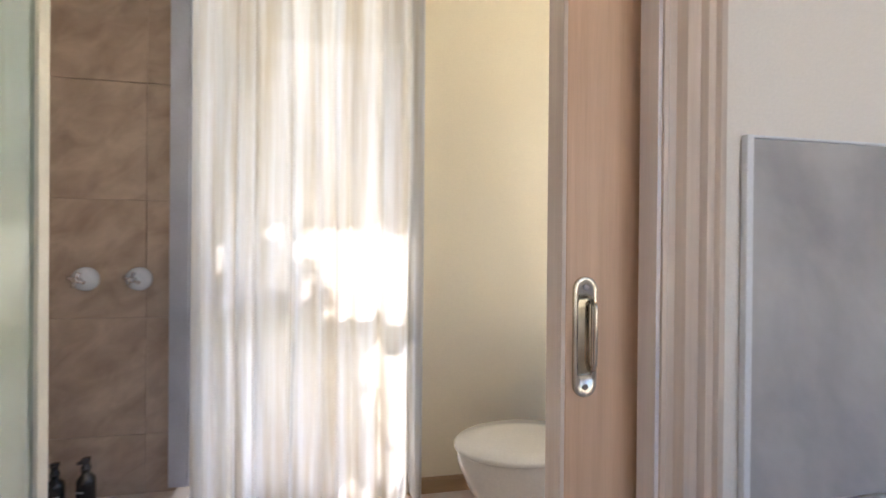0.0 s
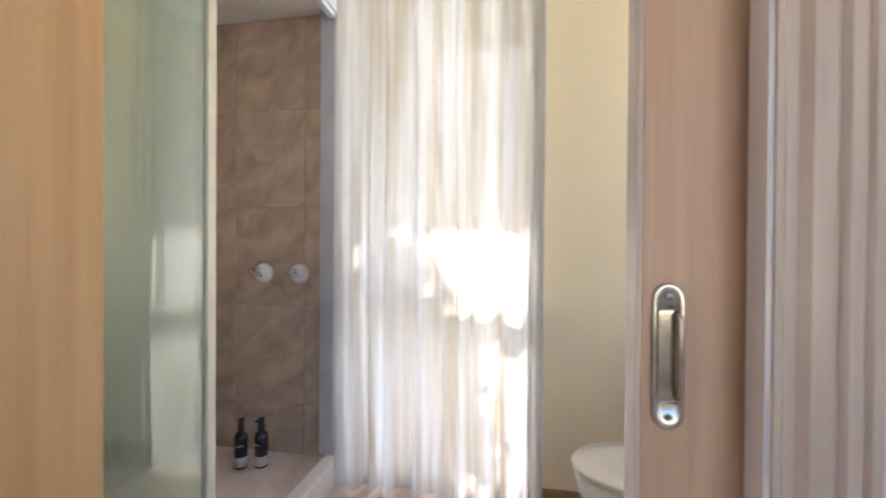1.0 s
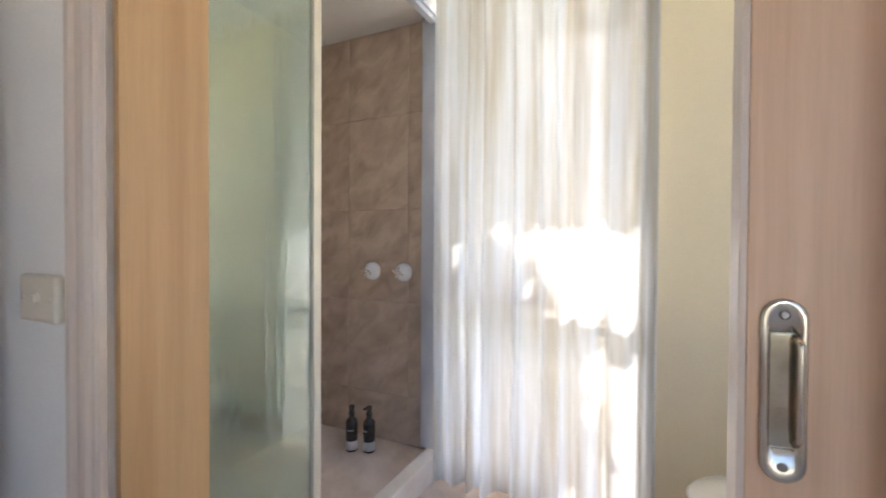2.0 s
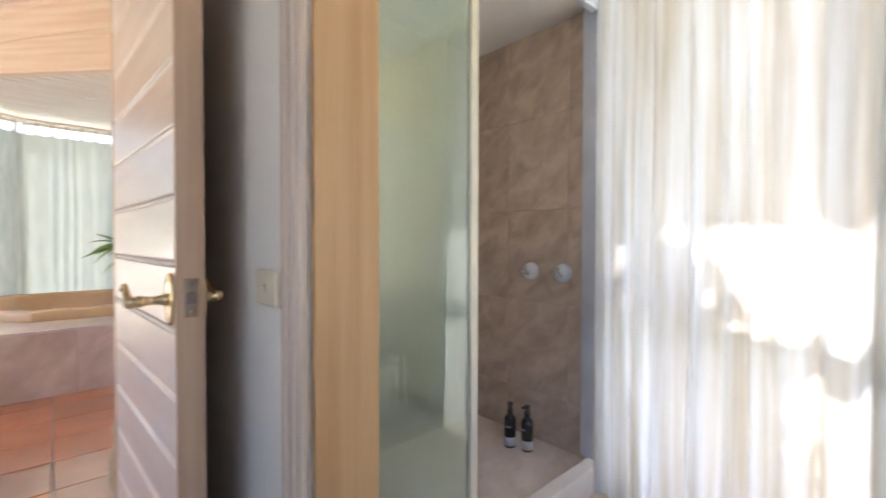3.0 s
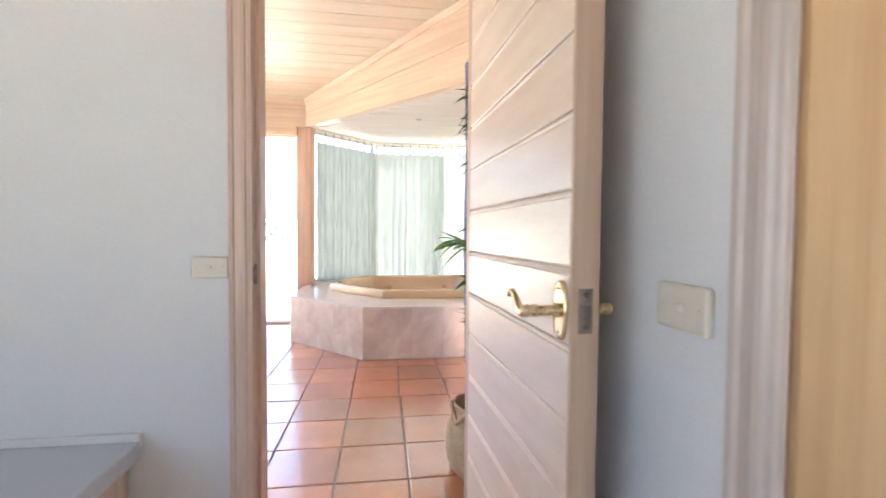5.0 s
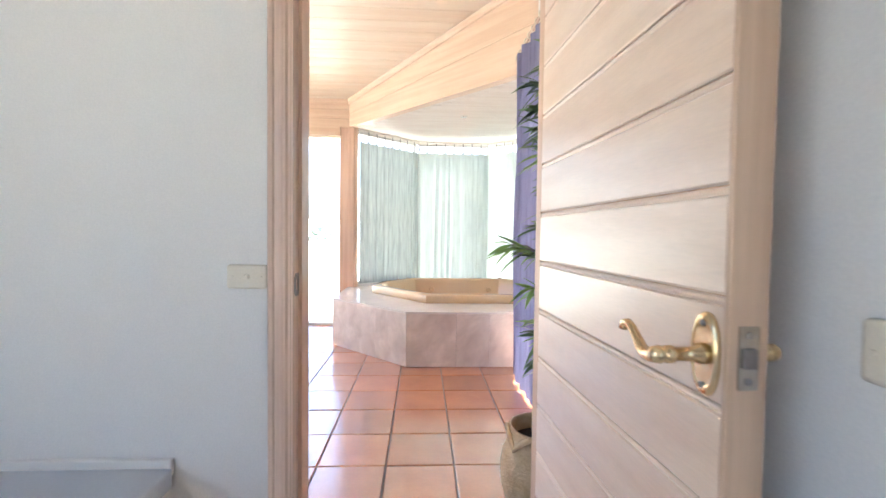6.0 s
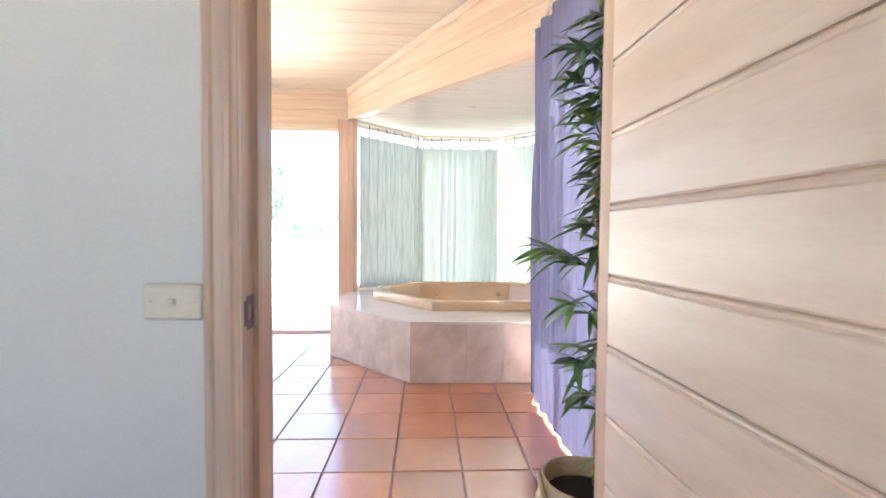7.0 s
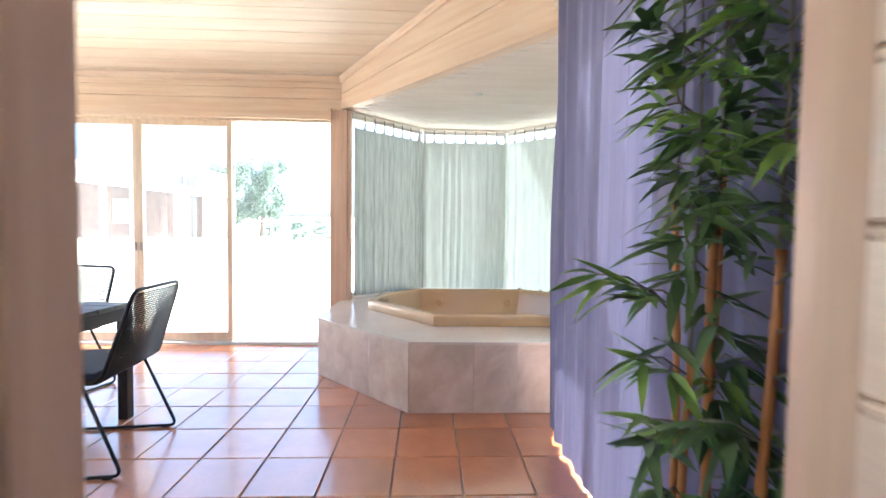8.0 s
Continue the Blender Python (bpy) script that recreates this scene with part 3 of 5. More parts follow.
board_beam("beam_over_doors", (-4.6, SUN_N), (-0.70, SUN_N), 2.466, CEIL, CEIL, "boxed beam of clear pine boards")
board_beam("beam_diagonal", (-0.76, 6.36), (1.06, 4.32), SOFF - 0.006, CEIL - 0.005, CEIL + RAKE * (SUN_N - 4.32), "diagonal boxed beam of clear pine boards", 2)
post = thing("post", "clear pine corner post beside the spa", "post", kind="structure")
part("post", boxes((-0.866, 6.345, 0.0, -0.70, 6.45, 2.465), (-0.76, 6.32, 0.46, -0.685, 6.40, 2.465), bevel=0.006), PINE_Z, post)
part("cover_strip", boxes((-0.684, 6.335, 0.46, -0.645, 6.43, 2.465), bevel=0.004), PINE_Z, post)
structure("trim_door_frame", boxes((-4.6, 6.350, 2.338, -0.87, 6.47, 2.464)), FRAME_PINE, "pine head frame of the sliding doors", "trim")
structure("trim_door_head", boxes((-4.6, 6.30, 2.358, -0.875, 6.344, 2.464), (-0.875, 6.285, 2.345, -0.85, 6.344, 2.468)), PINE_X, "pine pelmet board over the sliding doors", "trim")

# sliding glass doors
def glazed_leaf(x0, x1, y, z1, stile=0.05, label="sliding glass door leaf in a pine frame", latch=None):
    ob = thing("door_glass", label, "door", kind="structure")
    part("stile", boxes((x0, y - 0.02, 0.03, x0 + stile, y + 0.02, z1), bevel=0.003), FRAME_PINE, ob)
    part("stile", boxes((x1 - stile, y - 0.02, 0.03, x1, y + 0.02, z1), bevel=0.003), FRAME_PINE, ob)
    part("rail", boxes((x0 + stile, y - 0.019, z1 - 0.06, x1 - stile, y + 0.019, z1), bevel=0.003), FRAME_PINE, ob)
    part("rail", boxes((x0 + stile, y - 0.019, 0.03, x1 - stile, y + 0.019, 0.12), bevel=0.003), FRAME_PINE, ob)
    g = part("pane", boxes((x0 + stile, y - 0.003, 0.12, x1 - stile, y + 0.003, z1 - 0.06)), HAZY_GLASS, ob)
    g.visible_shadow = False
    if latch:
        part("latch", boxes((latch - 0.008, y - 0.032, 0.98, latch + 0.008, y - 0.0205, 1.07), bevel=0.003), STEEL_DARK, ob, "dark metal latch")
    return ob


glazed_leaf(-4.55, -3.66, 6.40, 2.345)
glazed_leaf(-3.66, -2.858, 6.40, 2.345, latch=-2.88)
glazed_leaf(-2.857, -1.897, 6.40, 2.345, latch=-2.833)
fixed = thing("door_glass", "tall fixed clear glass pane beside the doors", "window", kind="structure")
part("pane", boxes((-1.885, 6.43, 0.03, -0.867, 6.436, 2.35)), HAZY_GLASS, fixed).visible_shadow = False
part("jamb", boxes((-1.896, 6.425, 0.03, -1.886, 6.445, 2.35)), PALE_PAINT, fixed)
structure("sill_doors", boxes((-4.6, 6.33, -0.005, -0.80, 6.50, 0.028)), PALE_PAINT, "pale sill under the glass doors", "sill")

# doorway: linings, stops and moulded architraves
ARCH = [(0, 0), (0.076, 0), (0.076, 0.012), (0.070, 0.018), (0.060, 0.017), (0.054, 0.012), (0.040, 0.014), (0.028, 0.019), (0.018, 0.019), (0.012, 0.014), (0.004, 0.013), (0, 0.009)]


BROAD = [(0, 0), (0.118, 0), (0.118, 0.010), (0.112, 0.016), (0.100, 0.018), (0.095, 0.011), (0.089, 0.018), (0.074, 0.020), (0.067, 0.011), (0.059, 0.020), (0.034, 0.022), (0.024, 0.010), (0.012, 0.010), (0.007, 0.015), (0, 0.013)]


def architrave(name, origin, across, out, z1, mat, label, z0=0.0, shape=None):
    bm = bmesh.new()
    o, a, n = Vector(origin), Vector(across), Vector(out)
    sweep(bm, shape or ARCH, [lambda u, v, z=z: (o + a * u + n * v + Vector((0, 0, z))) for z in (z0, z1)])
    return structure(name, bm, mat, label, "architrave")


structure("jamb_door_west", boxes((-0.188, 2.098, 0, -0.176, 2.222, 2.07), (-0.176, 2.150, 0, -0.166, 2.222, 2.06)), PINE_Z, "clear pine door lining", "door frame")
structure("jamb_door_east", boxes((0.568, 2.098, 0, 0.582, 2.222, 2.07), (0.522, 2.184, 0, 0.568, 2.222, 2.06)), PINE_Z, "clear pine door lining", "door frame")
structure("jamb_door_head", boxes((-0.188, 2.098, 2.071, 0.582, 2.222, 2.085)), PINE_X, "clear pine door lining", "door frame")
architrave("architrave_west", (-0.178, 2.109, 0), (-0.84, 0, 0), (0, -1, 0), 2.12, PINE_Z, "moulded pine architrave")
architrave("architrave_east", (0.575, 2.109, 0), (1, 0, 0), (0, -1, 0), 2.12, PINE_Z, "moulded pine architrave")
architrave("architrave_sun_west", (-0.178, 2.211, 0), (-1, 0, 0), (0, 1, 0), 2.12, PINE_Z, "moulded pine architrave")
architrave("architrave_sun_east", (0.575, 2.211, 0), (1, 0, 0), (0, 1, 0), 2.12, PINE_Z, "moulded pine architrave")
strike = part("strike_plate", boxes((-0.1758, 2.118, 0.980, -0.1735, 2.146, 0.996), (-0.1758, 2.118, 1.026, -0.1735, 2.146, 1.042), (-0.1758, 2.118, 0.996, -0.1735, 2.122, 1.026), (-0.1758, 2.139, 0.996, -0.1735, 2.146, 1.026), (-0.1778, 2.1085, 0.988, -0.1735, 2.1175, 1.034)), STEEL_DARK)
tagged(strike, "tarnished steel strike plate on the door lining", "strike plate")

# opening to the toilet room
structure("lining_toilet_north", boxes((0.705, 1.185, -0.06, 0.842, 1.199, 2.12)), TAN_WOOD, "honey coloured timber lining of the opening", "door frame")
architrave("architrave_toilet_north", (0.688, 1.185, 0), (0, 1, 0), (-1, 0, 0), 2.16, LIMED_PALE, "limed timber architrave")
structure("pocket_lip", boxes((0.886, 0.262, -0.06, 0.932, 0.277, 2.12)), LIP_PAINT, "limed timber lip of the door pocket", "door frame")
architrave("architrave_toilet_south", (0.894, 0.270, 0), (0, -1, 0), (-1, 0, 0), 2.16, LIMED_PALE, "limed timber architrave with beaded grooves", z0=-0.06, shape=BROAD)

# ---- bathroom: door, sliding door, switches, panel, bench ----
door = thing("door", "open pale varnished timber door with horizontal boards", "door", pose(0.498, 2.136, 0.0, 0, 0, -87.0))
LEN, TH, PITCH, ZL = 0.700, 0.052, 0.1352, 1.082
part("core", boxes((0.006, 0.006, 0.012, LEN - 0.007, TH - 0.006, 2.035)), DOOR_EDGE, door)
part("edge_strip", boxes((LEN - 0.008, 0.0, 0.012, LEN, TH, 2.035), bevel=0.0015), DOOR_EDGE, door, "bare timber closing edge")
part("edge_strip", boxes((-0.036, 0.0, 0.012, 0.006, TH, 2.035), bevel=0.0015), DOOR_EDGE, door)
zs = [ZL + PITCH * k for k in range(-9, 9)]
zs = [0.012] + [z for z in zs if 0.03 < z < 2.02] + [2.035]
for face in (0, 1):
    for lo, hi in zip(zs, zs[1:]):
        bm = bmesh.new()
        shape = [(0.0, lo + 0.0015), (-0.0045, lo + 0.0015), (-0.0062, lo + 0.0045), (-0.0062, hi - 0.0145), (-0.0040, hi - 0.0125), (-0.0030, hi - 0.0115),
                 (-0.0048, hi - 0.0095), (-0.0062, hi - 0.0065), (-0.0050, hi - 0.0035), (-0.0025, hi - 0.0015), (0.0, hi - 0.0015)]
        s, o = (1, 0.0062) if face == 0 else (-1, TH - 0.0062)
        sweep(bm, shape, [lambda u, v, x=x: (x, o + s * u, v) for x in (0.0065, LEN - 0.0085)])
        part("board", bm, DOOR_WOOD, door)
latch = part("latch_plate", boxes((LEN - 0.001, TH / 2 - 0.013, 0.969, LEN + 0.0018, TH / 2 + 0.013, 1.047), bevel=0.0006), NICKEL, door, "nickel latch plate")
part("latch_bolt", boxes((LEN + 0.0018, TH / 2 - 0.008, 0.996, LEN + 0.006, TH / 2 + 0.008, 1.020), bevel=0.001), STEEL_DARK, latch)
for dz in (-0.028, 0.028):
    bm = bmesh.new()
    lathe(bm, [(0.0045, 0), (0.0045, 0.001), (0.003, 0.0016)], (LEN + 0.0016, TH / 2, 1.008 + dz), 12, "x")
    part("screw", bm, STEEL_DARK, latch)


def lever(parent, side):
    """Brass lever on an oval plate; side -1 is the boarded face that looks into the doorway."""
    y0 = 0.0 if side < 0 else TH
    cx, cz = LEN - 0.034, 1.005
    out = 1.15 if side < 0 else 0.62
    bm = bmesh.new()
    rings = []
    for k, (s, h) in enumerate(((1.0, 0.0), (1.0, 0.003), (0.93, 0.007), (0.80, 0.008), (0.74, 0.0065))):
        rings.append([bm.verts.new((cx + 0.024 * s * math.copysign(abs(math.cos(q)) ** 0.8, math.cos(q)), y0 + side * h, cz + 0.054 * s * math.sin(q))) for q in [2 * math.pi * i / 32 for i in range(32)]])
    for a, b in zip(rings, rings[1:]):
        for i in range(32):
            bm.faces.new((a[i], a[(i + 1) % 32], b[(i + 1) % 32], b[i])).smooth = True
    bm.faces.new(rings[-1])
    bm.faces.new(rings[0][::-1])
    h = part("handle", bm, BRASS, parent, "polished brass lever handle on an oval plate")
    bm = bmesh.new()
    lathe(bm, [(r, side * (0.006 + (h - 0.006) * out)) for r, h in ((0.0135, 0.006), (0.0135, 0.012), (0.0095, 0.016), (0.0088, 0.040), (0.0115, 0.043), (0.0115, 0.050), (0.009, 0.054), (0.012, 0.058), (0.010, 0.066), (0.004, 0.070))], (cx, y0, cz), 18, "y")
    part("spindle", bm, BRASS, h)
    y1 = y0 + side * 0.058 * out
    pts = [(cx, y1, cz), (cx - 0.012, y1, cz - 0.005), (cx - 0.026, y1, cz - 0.007), (cx - 0.037, y1, cz - 0.001), (cx - 0.050, y1, cz + 0.011), (cx - 0.062, y1, cz + 0.021),
           (cx - 0.073, y1, cz + 0.026), (cx - 0.082, y1, cz + 0.024), (cx - 0.085, y1, cz + 0.015)]
    bm = bmesh.new()
    tube(bm, pts, 0.0085, 10, taper=[1.1, 1.1, 1.05, 0.95, 0.8, 0.72, 0.68, 0.72, 0.8])
    part("lever", bm, BRASS, h)
    for dz in (-0.040, 0.040):
        bm = bmesh.new()
        lathe(bm, [(0.004, 0.0), (0.004, side * 0.0085), (0.002, side * 0.009)], (cx, y0, cz + dz), 10, "y")
        part("screw", bm, STEEL_DARK, h)


lever(door, -1)
lever(door, 1)
for z in (0.22, 1.83):
    bm = bmesh.new()
    lathe(bm, [(0.006, -0.045), (0.006, 0.045)], (-0.040, TH + 0.004, z), 12)
    part("hinge", bm, STEEL_DARK, door)

slide = thing("sliding_door", "beech veneer sliding door half drawn from its pocket", "door", pose(0.945, 0.0, -0.05))
part("leaf", boxes((0, -0.42, 0.0, 0.058, 0.403, 2.15), bevel=0.002), SLIDE_WOOD, slide)
part("edge_strip", boxes((-0.0005, 0.403, 0.0, 0.0585, 0.411, 2.15), bevel=0.0015), LIMED_PALE, slide, "pale solid edge strip")
PZ, PY = 1.005, 0.369


def stadium(half, r, n=10):
    out = [(r * math.cos(a), half - r + r * math.sin(a)) for a in [math.pi * k / n for k in range(n + 1)]]
    return out + [(-u, -v) for u, v in out]


def slot(half, wide, r, n=5):
    """A rounded rectangle with as many points as a stadium of the same order."""
    out = [(wide - r + r * math.cos(a), half - r + r * math.sin(a)) for a in [0.5 * math.pi * k / n for k in range(n)]]
    out += [(-wide + r + r * math.cos(a), half - r + r * math.sin(a)) for a in [0.5 * math.pi * (1 + k / n) for k in range(n + 1)]]
    return out + [(-u, -v) for u, v in out]


bm = bmesh.new()
rings = []
for s, h in ((1.0, 0.0005), (1.0, -0.004), (0.93, -0.006), (0.80, -0.0055)):
    rings.append([bm.verts.new((h, PY + u * s, PZ + v * (1 - (1 - s) * 0.25))) for u, v in stadium(0.102, 0.0215)])
inner = [bm.verts.new((-0.0055, PY + u, PZ + v)) for u, v in slot(0.066, 0.0135, 0.004)]
deep = [bm.verts.new((-0.0015, PY + u * 0.92, PZ + v * 0.97)) for u, v in slot(0.066, 0.0135, 0.004)]
for a, b in zip(rings + [inner], rings[1:] + [inner, deep]):
    n = len(a)
    if b is rings[0]:
        continue
    for i in range(n):
        bm.faces.new((a[i], a[(i + 1) % n], b[(i + 1) % n], b[i])).smooth = True
pull = part("handle", bm, NICKEL, slide, "satin nickel flush pull with a grip")
bm = bmesh.new()
lo = [bm.verts.new((-0.0014, PY + u * 0.93, PZ + v * 0.975)) for u, v in slot(0.066, 0.0135, 0.004)]
hi = [bm.verts.new((-0.0022, PY + u * 0.86, PZ + v * 0.955)) for u, v in slot(0.066, 0.0135, 0.004)]
for i in range(len(lo)):
    bm.faces.new((lo[i], lo[(i + 1) % len(lo)], hi[(i + 1) % len(lo)], hi[i]))
bm.faces.new(hi)
part("recess", bm, NICKEL_WARM, pull, "warm toned recess")
bm = bmesh.new()
tube(bm, round_path([(-0.004, PY - 0.011, PZ + 0.060), (-0.016, PY - 0.012, PZ + 0.055), (-0.016, PY - 0.012, PZ - 0.048), (-0.004, PY - 0.011, PZ - 0.058)], 0.010), 0.0038, 8)
part("grip", bm, NICKEL, pull)
for dz in (-0.084, 0.084):
    bm = bmesh.new()
    lathe(bm, [(0.0052, -0.0050), (0.0052, -0.0066), (0.003, -0.0068)], (0, PY, PZ + dz), 12, "x")
    part("screw", bm, STEEL_DARK, pull)


def switch(m, label):
    ob = thing("light_switch", label, "switch", m, group="light switches")
    bm = bmesh.new()
    rings = []
    for inset, h in ((0.0, 0.0), (0.0, 0.0075), (0.0012, 0.0100), (0.0035, 0.0114), (0.008, 0.0118)):
        rings.append([bm.verts.new((u, -h, v)) for u, v in slot(0.0375 - inset, 0.058 - inset, 0.0085 - inset * 0.9)])
    for a, b in zip(rings, rings[1:]):
        for i in range(len(a)):
            bm.faces.new((a[i], a[(i + 1) % len(a)], b[(i + 1) % len(a)], b[i])).smooth = True
    bm.faces.new(rings[-1])
    bm.faces.new(rings[0][::-1])
    part("plate", bm, PLASTIC, ob)
    bm = bmesh.new()
    lathe(bm, [(0.0098, -0.011), (0.0098, -0.0132), (0.0078, -0.0138), (0.0074, -0.0121)], (0, 0, 0), 20, "y")
    part("collar", bm, PLASTIC, ob)
    part("rocker", boxes((-0.006, -0.0180, -0.005, 0.006, -0.0115, 0.0065), bevel=0.0015), PLASTIC, ob)
    for sx in (-0.042, 0.042):
        bm = bmesh.new()
        lathe(bm, [(0.0036, -0.0112), (0.0036, -0.0124), (0.002, -0.0127)], (sx, 0, 0), 12, "y")
        part("screw_cap", bm, PLASTIC, ob)
    return ob


switch(pose(-0.296, 2.109, 1.034) @ Matrix.Diagonal((0.90, 1.0, 0.86, 1.0)), "ivory plastic light switch on the white wall beside the door frame")
switch(pose(0.689, 1.358, 1.026, 0, 0, -90), "ivory plastic light switch on the white wall behind the door")

panel = thing("splashback", "grey veined marble splashback panel with a white edge", "splashback")
part("slab", boxes((0.884, -1.35, 0.672, 0.894, 0.100, 1.290)), PANEL_MARBLE, panel)
part("edge_trim", boxes((0.8815, 0.101, 0.672, 0.894, 0.114, 1.296), (0.8835, -1.35, 1.291, 0.894, 0.101, 1.296), bevel=0.0015), ENAMEL, panel, "white edge trim")
vanity = thing("vanity", "white vanity bench below the marble panel", "vanity", pose(0, 0, 0))
part("top", boxes((0.55, -1.35, 0.63, 0.893, -0.06, 0.668), bevel=0.012), ENAMEL, vanity)
part("cabinet", boxes((0.58, -1.35, 0.0, 0.893, -0.10, 0.628), bevel=0.003), ENAMEL, vanity)

bench = thing("bench", "low pale bench top with a rounded front edge against the wall", "bench")
part("top", boxes((-1.95, 1.42, 0.472, -0.486, 2.090, 0.526), bevel=0.008), BENCH_TOP, bench)
part("upstand", boxes((-1.95, 2.0905, 0.50, -0.492, 2.108, 0.545), bevel=0.003), WHITE_WALL, bench, "white upstand strip")
part("cabinet", boxes((-1.95, 1.46, 0.0, -0.53, 2.105, 0.471), bevel=0.003), LIMED_Z, bench)

# ---- shower ----
base = thing("shower_tray", "pale tiled shower base with a raised hob", "shower base", kind="structure")
part("tray", boxes((0.951, 1.52, -0.078, 2.345, 2.325, 0.018), bevel=0.004), DECK_TILE, base)
part("hob", boxes((0.951, 1.445, -0.059, 2.345, 1.519, 0.066), bevel=0.006), DECK_TOP, base, "white glazed hob")
screen = thing("shower_screen", "shower screen with reeded green glass and metal posts", "shower screen")
p = part("pane", boxes((0.952, 1.478, 0.068, 1.405, 1.484, 2.18)), FROSTED, screen, "reeded green glass panel")
p.visible_shadow = False
part("post", boxes((1.405, 1.468, 0.067, 1.440, 1.494, 2.20), bevel=0.004), CREAM_METAL, screen, "cream metal post")
part("post", boxes((2.272, 1.462, 0.067, 2.300, 1.475, 2.27), bevel=0.003), ALUMINIUM, screen, "satin aluminium channel post")
part("post", boxes((2.272, 1.476, 0.067, 2.292, 1.552, 2.27), bevel=0.003), ALUMINIUM, screen, "satin aluminium channel post")
part("post", boxes((2.301, 1.468, 0.067, 2.345, 1.510, 2.27), bevel=0.003), ALUMINIUM, screen, "satin aluminium channel post")
part("top_rail", boxes((0.952, 1.462, 2.24, 2.271, 1.520, 2.284), (0.952, 1.474, 2.215, 2.271, 1.508, 2.239), bevel=0.003), ALUMINIUM, screen)
part("post", boxes((0.952, 1.468, 0.067, 0.972, 1.477, 2.20), bevel=0.002), ALUMINIUM, screen)


def tap(y, z):
    ob = thing("shower_tap", "chrome shower tap with a cross handle on the tiled wall", "tap", pose(2.350, y, z), group="shower taps")
    bm = bmesh.new()
    lathe(bm, [(0.052, 0.0), (0.052, -0.004), (0.048, -0.018), (0.036, -0.032), (0.018, -0.040), (0.011, -0.042)], (0, 0, 0), 24, "x")
    part("flange", bm, PEARL, ob, "pale domed flange")
    bm = bmesh.new()
    lathe(bm, [(0.010, -0.030), (0.010, -0.056), (0.013, -0.060), (0.013, -0.078), (0.008, -0.083)], (0, 0, 0), 16, "x")
    part("spindle", bm, CHROME, ob)
    bm = bmesh.new()
    for a in (0.35, 0.35 + math.pi / 2):
        c, s = math.cos(a) * 0.032, math.sin(a) * 0.032
        tube(bm, [(-0.069, -c, -s), (-0.069, -c * 0.5, -s * 0.5), (-0.069, c * 0.5, s * 0.5), (-0.069, c, s)], 0.0065, 8, taper=[1.25, 0.9, 0.9, 1.25])
    part("cross_handle", bm, CHROME, ob)
    return ob


tap(1.905, 0.955)
tap(1.700, 0.955)


def bottle(m):
    ob = thing("bottle", "dark pump bottle with a grey label on the shower floor", "bottle", m, group="shower bottles")
    bm = bmesh.new()
    lathe(bm, [(0.028, 0.0), (0.0315, 0.004), (0.0315, 0.145), (0.029, 0.158), (0.020, 0.170), (0.0135, 0.176), (0.0135, 0.186)], (0, 0, 0), 24)
    part("body", bm, DARK_PLASTIC, ob)
    bm = bmesh.new()
    lathe(bm, [(0.016, 0.1865), (0.016, 0.204), (0.0125, 0.206), (0.0125, 0.224), (0.0155, 0.226), (0.0155, 0.237), (0.010, 0.239)], (0, 0, 0), 18)
    box(bm, -0.036, -0.0065, 0.2265, -0.008, 0.0065, 0.2360)
    part("pump", bm, DARK_PLASTIC, ob)
    bm = bmesh.new()
    lathe(bm, [(0.0319, 0.012), (0.0319, 0.058)], (0, 0, 0), 24)
    part("label", bm, LABEL_GREY, ob, "pale grey label band")
    bm = bmesh.new()
    for k in range(5):
        a = math.pi + (k - 2) * 0.2
        box(bm, -0.0006, -0.0028, 0.0, 0.0006, 0.0028, 0.0065, m=Matrix.Translation((0.0321 * math.cos(a), 0.0321 * math.sin(a), 0.112)) @ Matrix.Rotation(a, 4, "Z"))
    part("print", bm, LABEL_GREY, ob, "small pale lettering as bars")
    return ob


bottle(pose(2.165, 1.905, 0.0185, 0, 0, 25))
bottle(pose(2.195, 1.815, 0.0185, 0, 0, -12))

# ---- toilet room ----
def fold_sheet(name, along, across, length, z0, z1, folds, depth, mat, parent, seed, nz=14, per=14, taper=0.35, top=None):
    """Hanging cloth: a sheet in the plane of 'along' and z, folded towards 'across'."""
    rng = random.Random(seed)
    ph = [rng.uniform(0, 6.28) for _ in range(6)]
    nx = folds * per
    bm = bmesh.new()
    grid = []
    for j in range(nz + 1):
        v = j / nz
        row = []
        for i in range(nx + 1):
            u = i / nx
            s = u + 0.022 * math.sin(2 * math.pi * u * 2.3 + ph[0]) + 0.010 * math.sin(2 * math.pi * u * 5.1 + ph[5]) + 0.007 * math.sin(5 * v + ph[1] + 9 * u)
            w = 2 * math.pi * folds * s
            amp = depth * (taper + (1 - taper) * (1 - v)) * (0.75 + 0.35 * math.sin(3.1 * u * folds / 3 + ph[2]))
            d = amp * (math.sin(w) + 0.32 * math.sin(2.1 * w + ph[3] + 1.5 * v) + 0.18 * math.sin(0.5 * w + ph[4]))
            z = z0 + (z1 - z0) * v
            if top is not None and j == nz:
                z = top(u * length)
            elif top is not None:
                z = z0 + (min(top(u * length), z1) - z0) * v
            p = along[0] + along[1] * (u * length) + across * d
            row.append(bm.verts.new((p.x, p.y, z)))
        grid.append(row)
    for j in range(nz):
        for i in range(nx):
            bm.faces.new((grid[j][i], grid[j][i + 1], grid[j + 1][i + 1], grid[j + 1][i])).smooth = True
    ob = part(name, bm, mat, parent)
    return ob


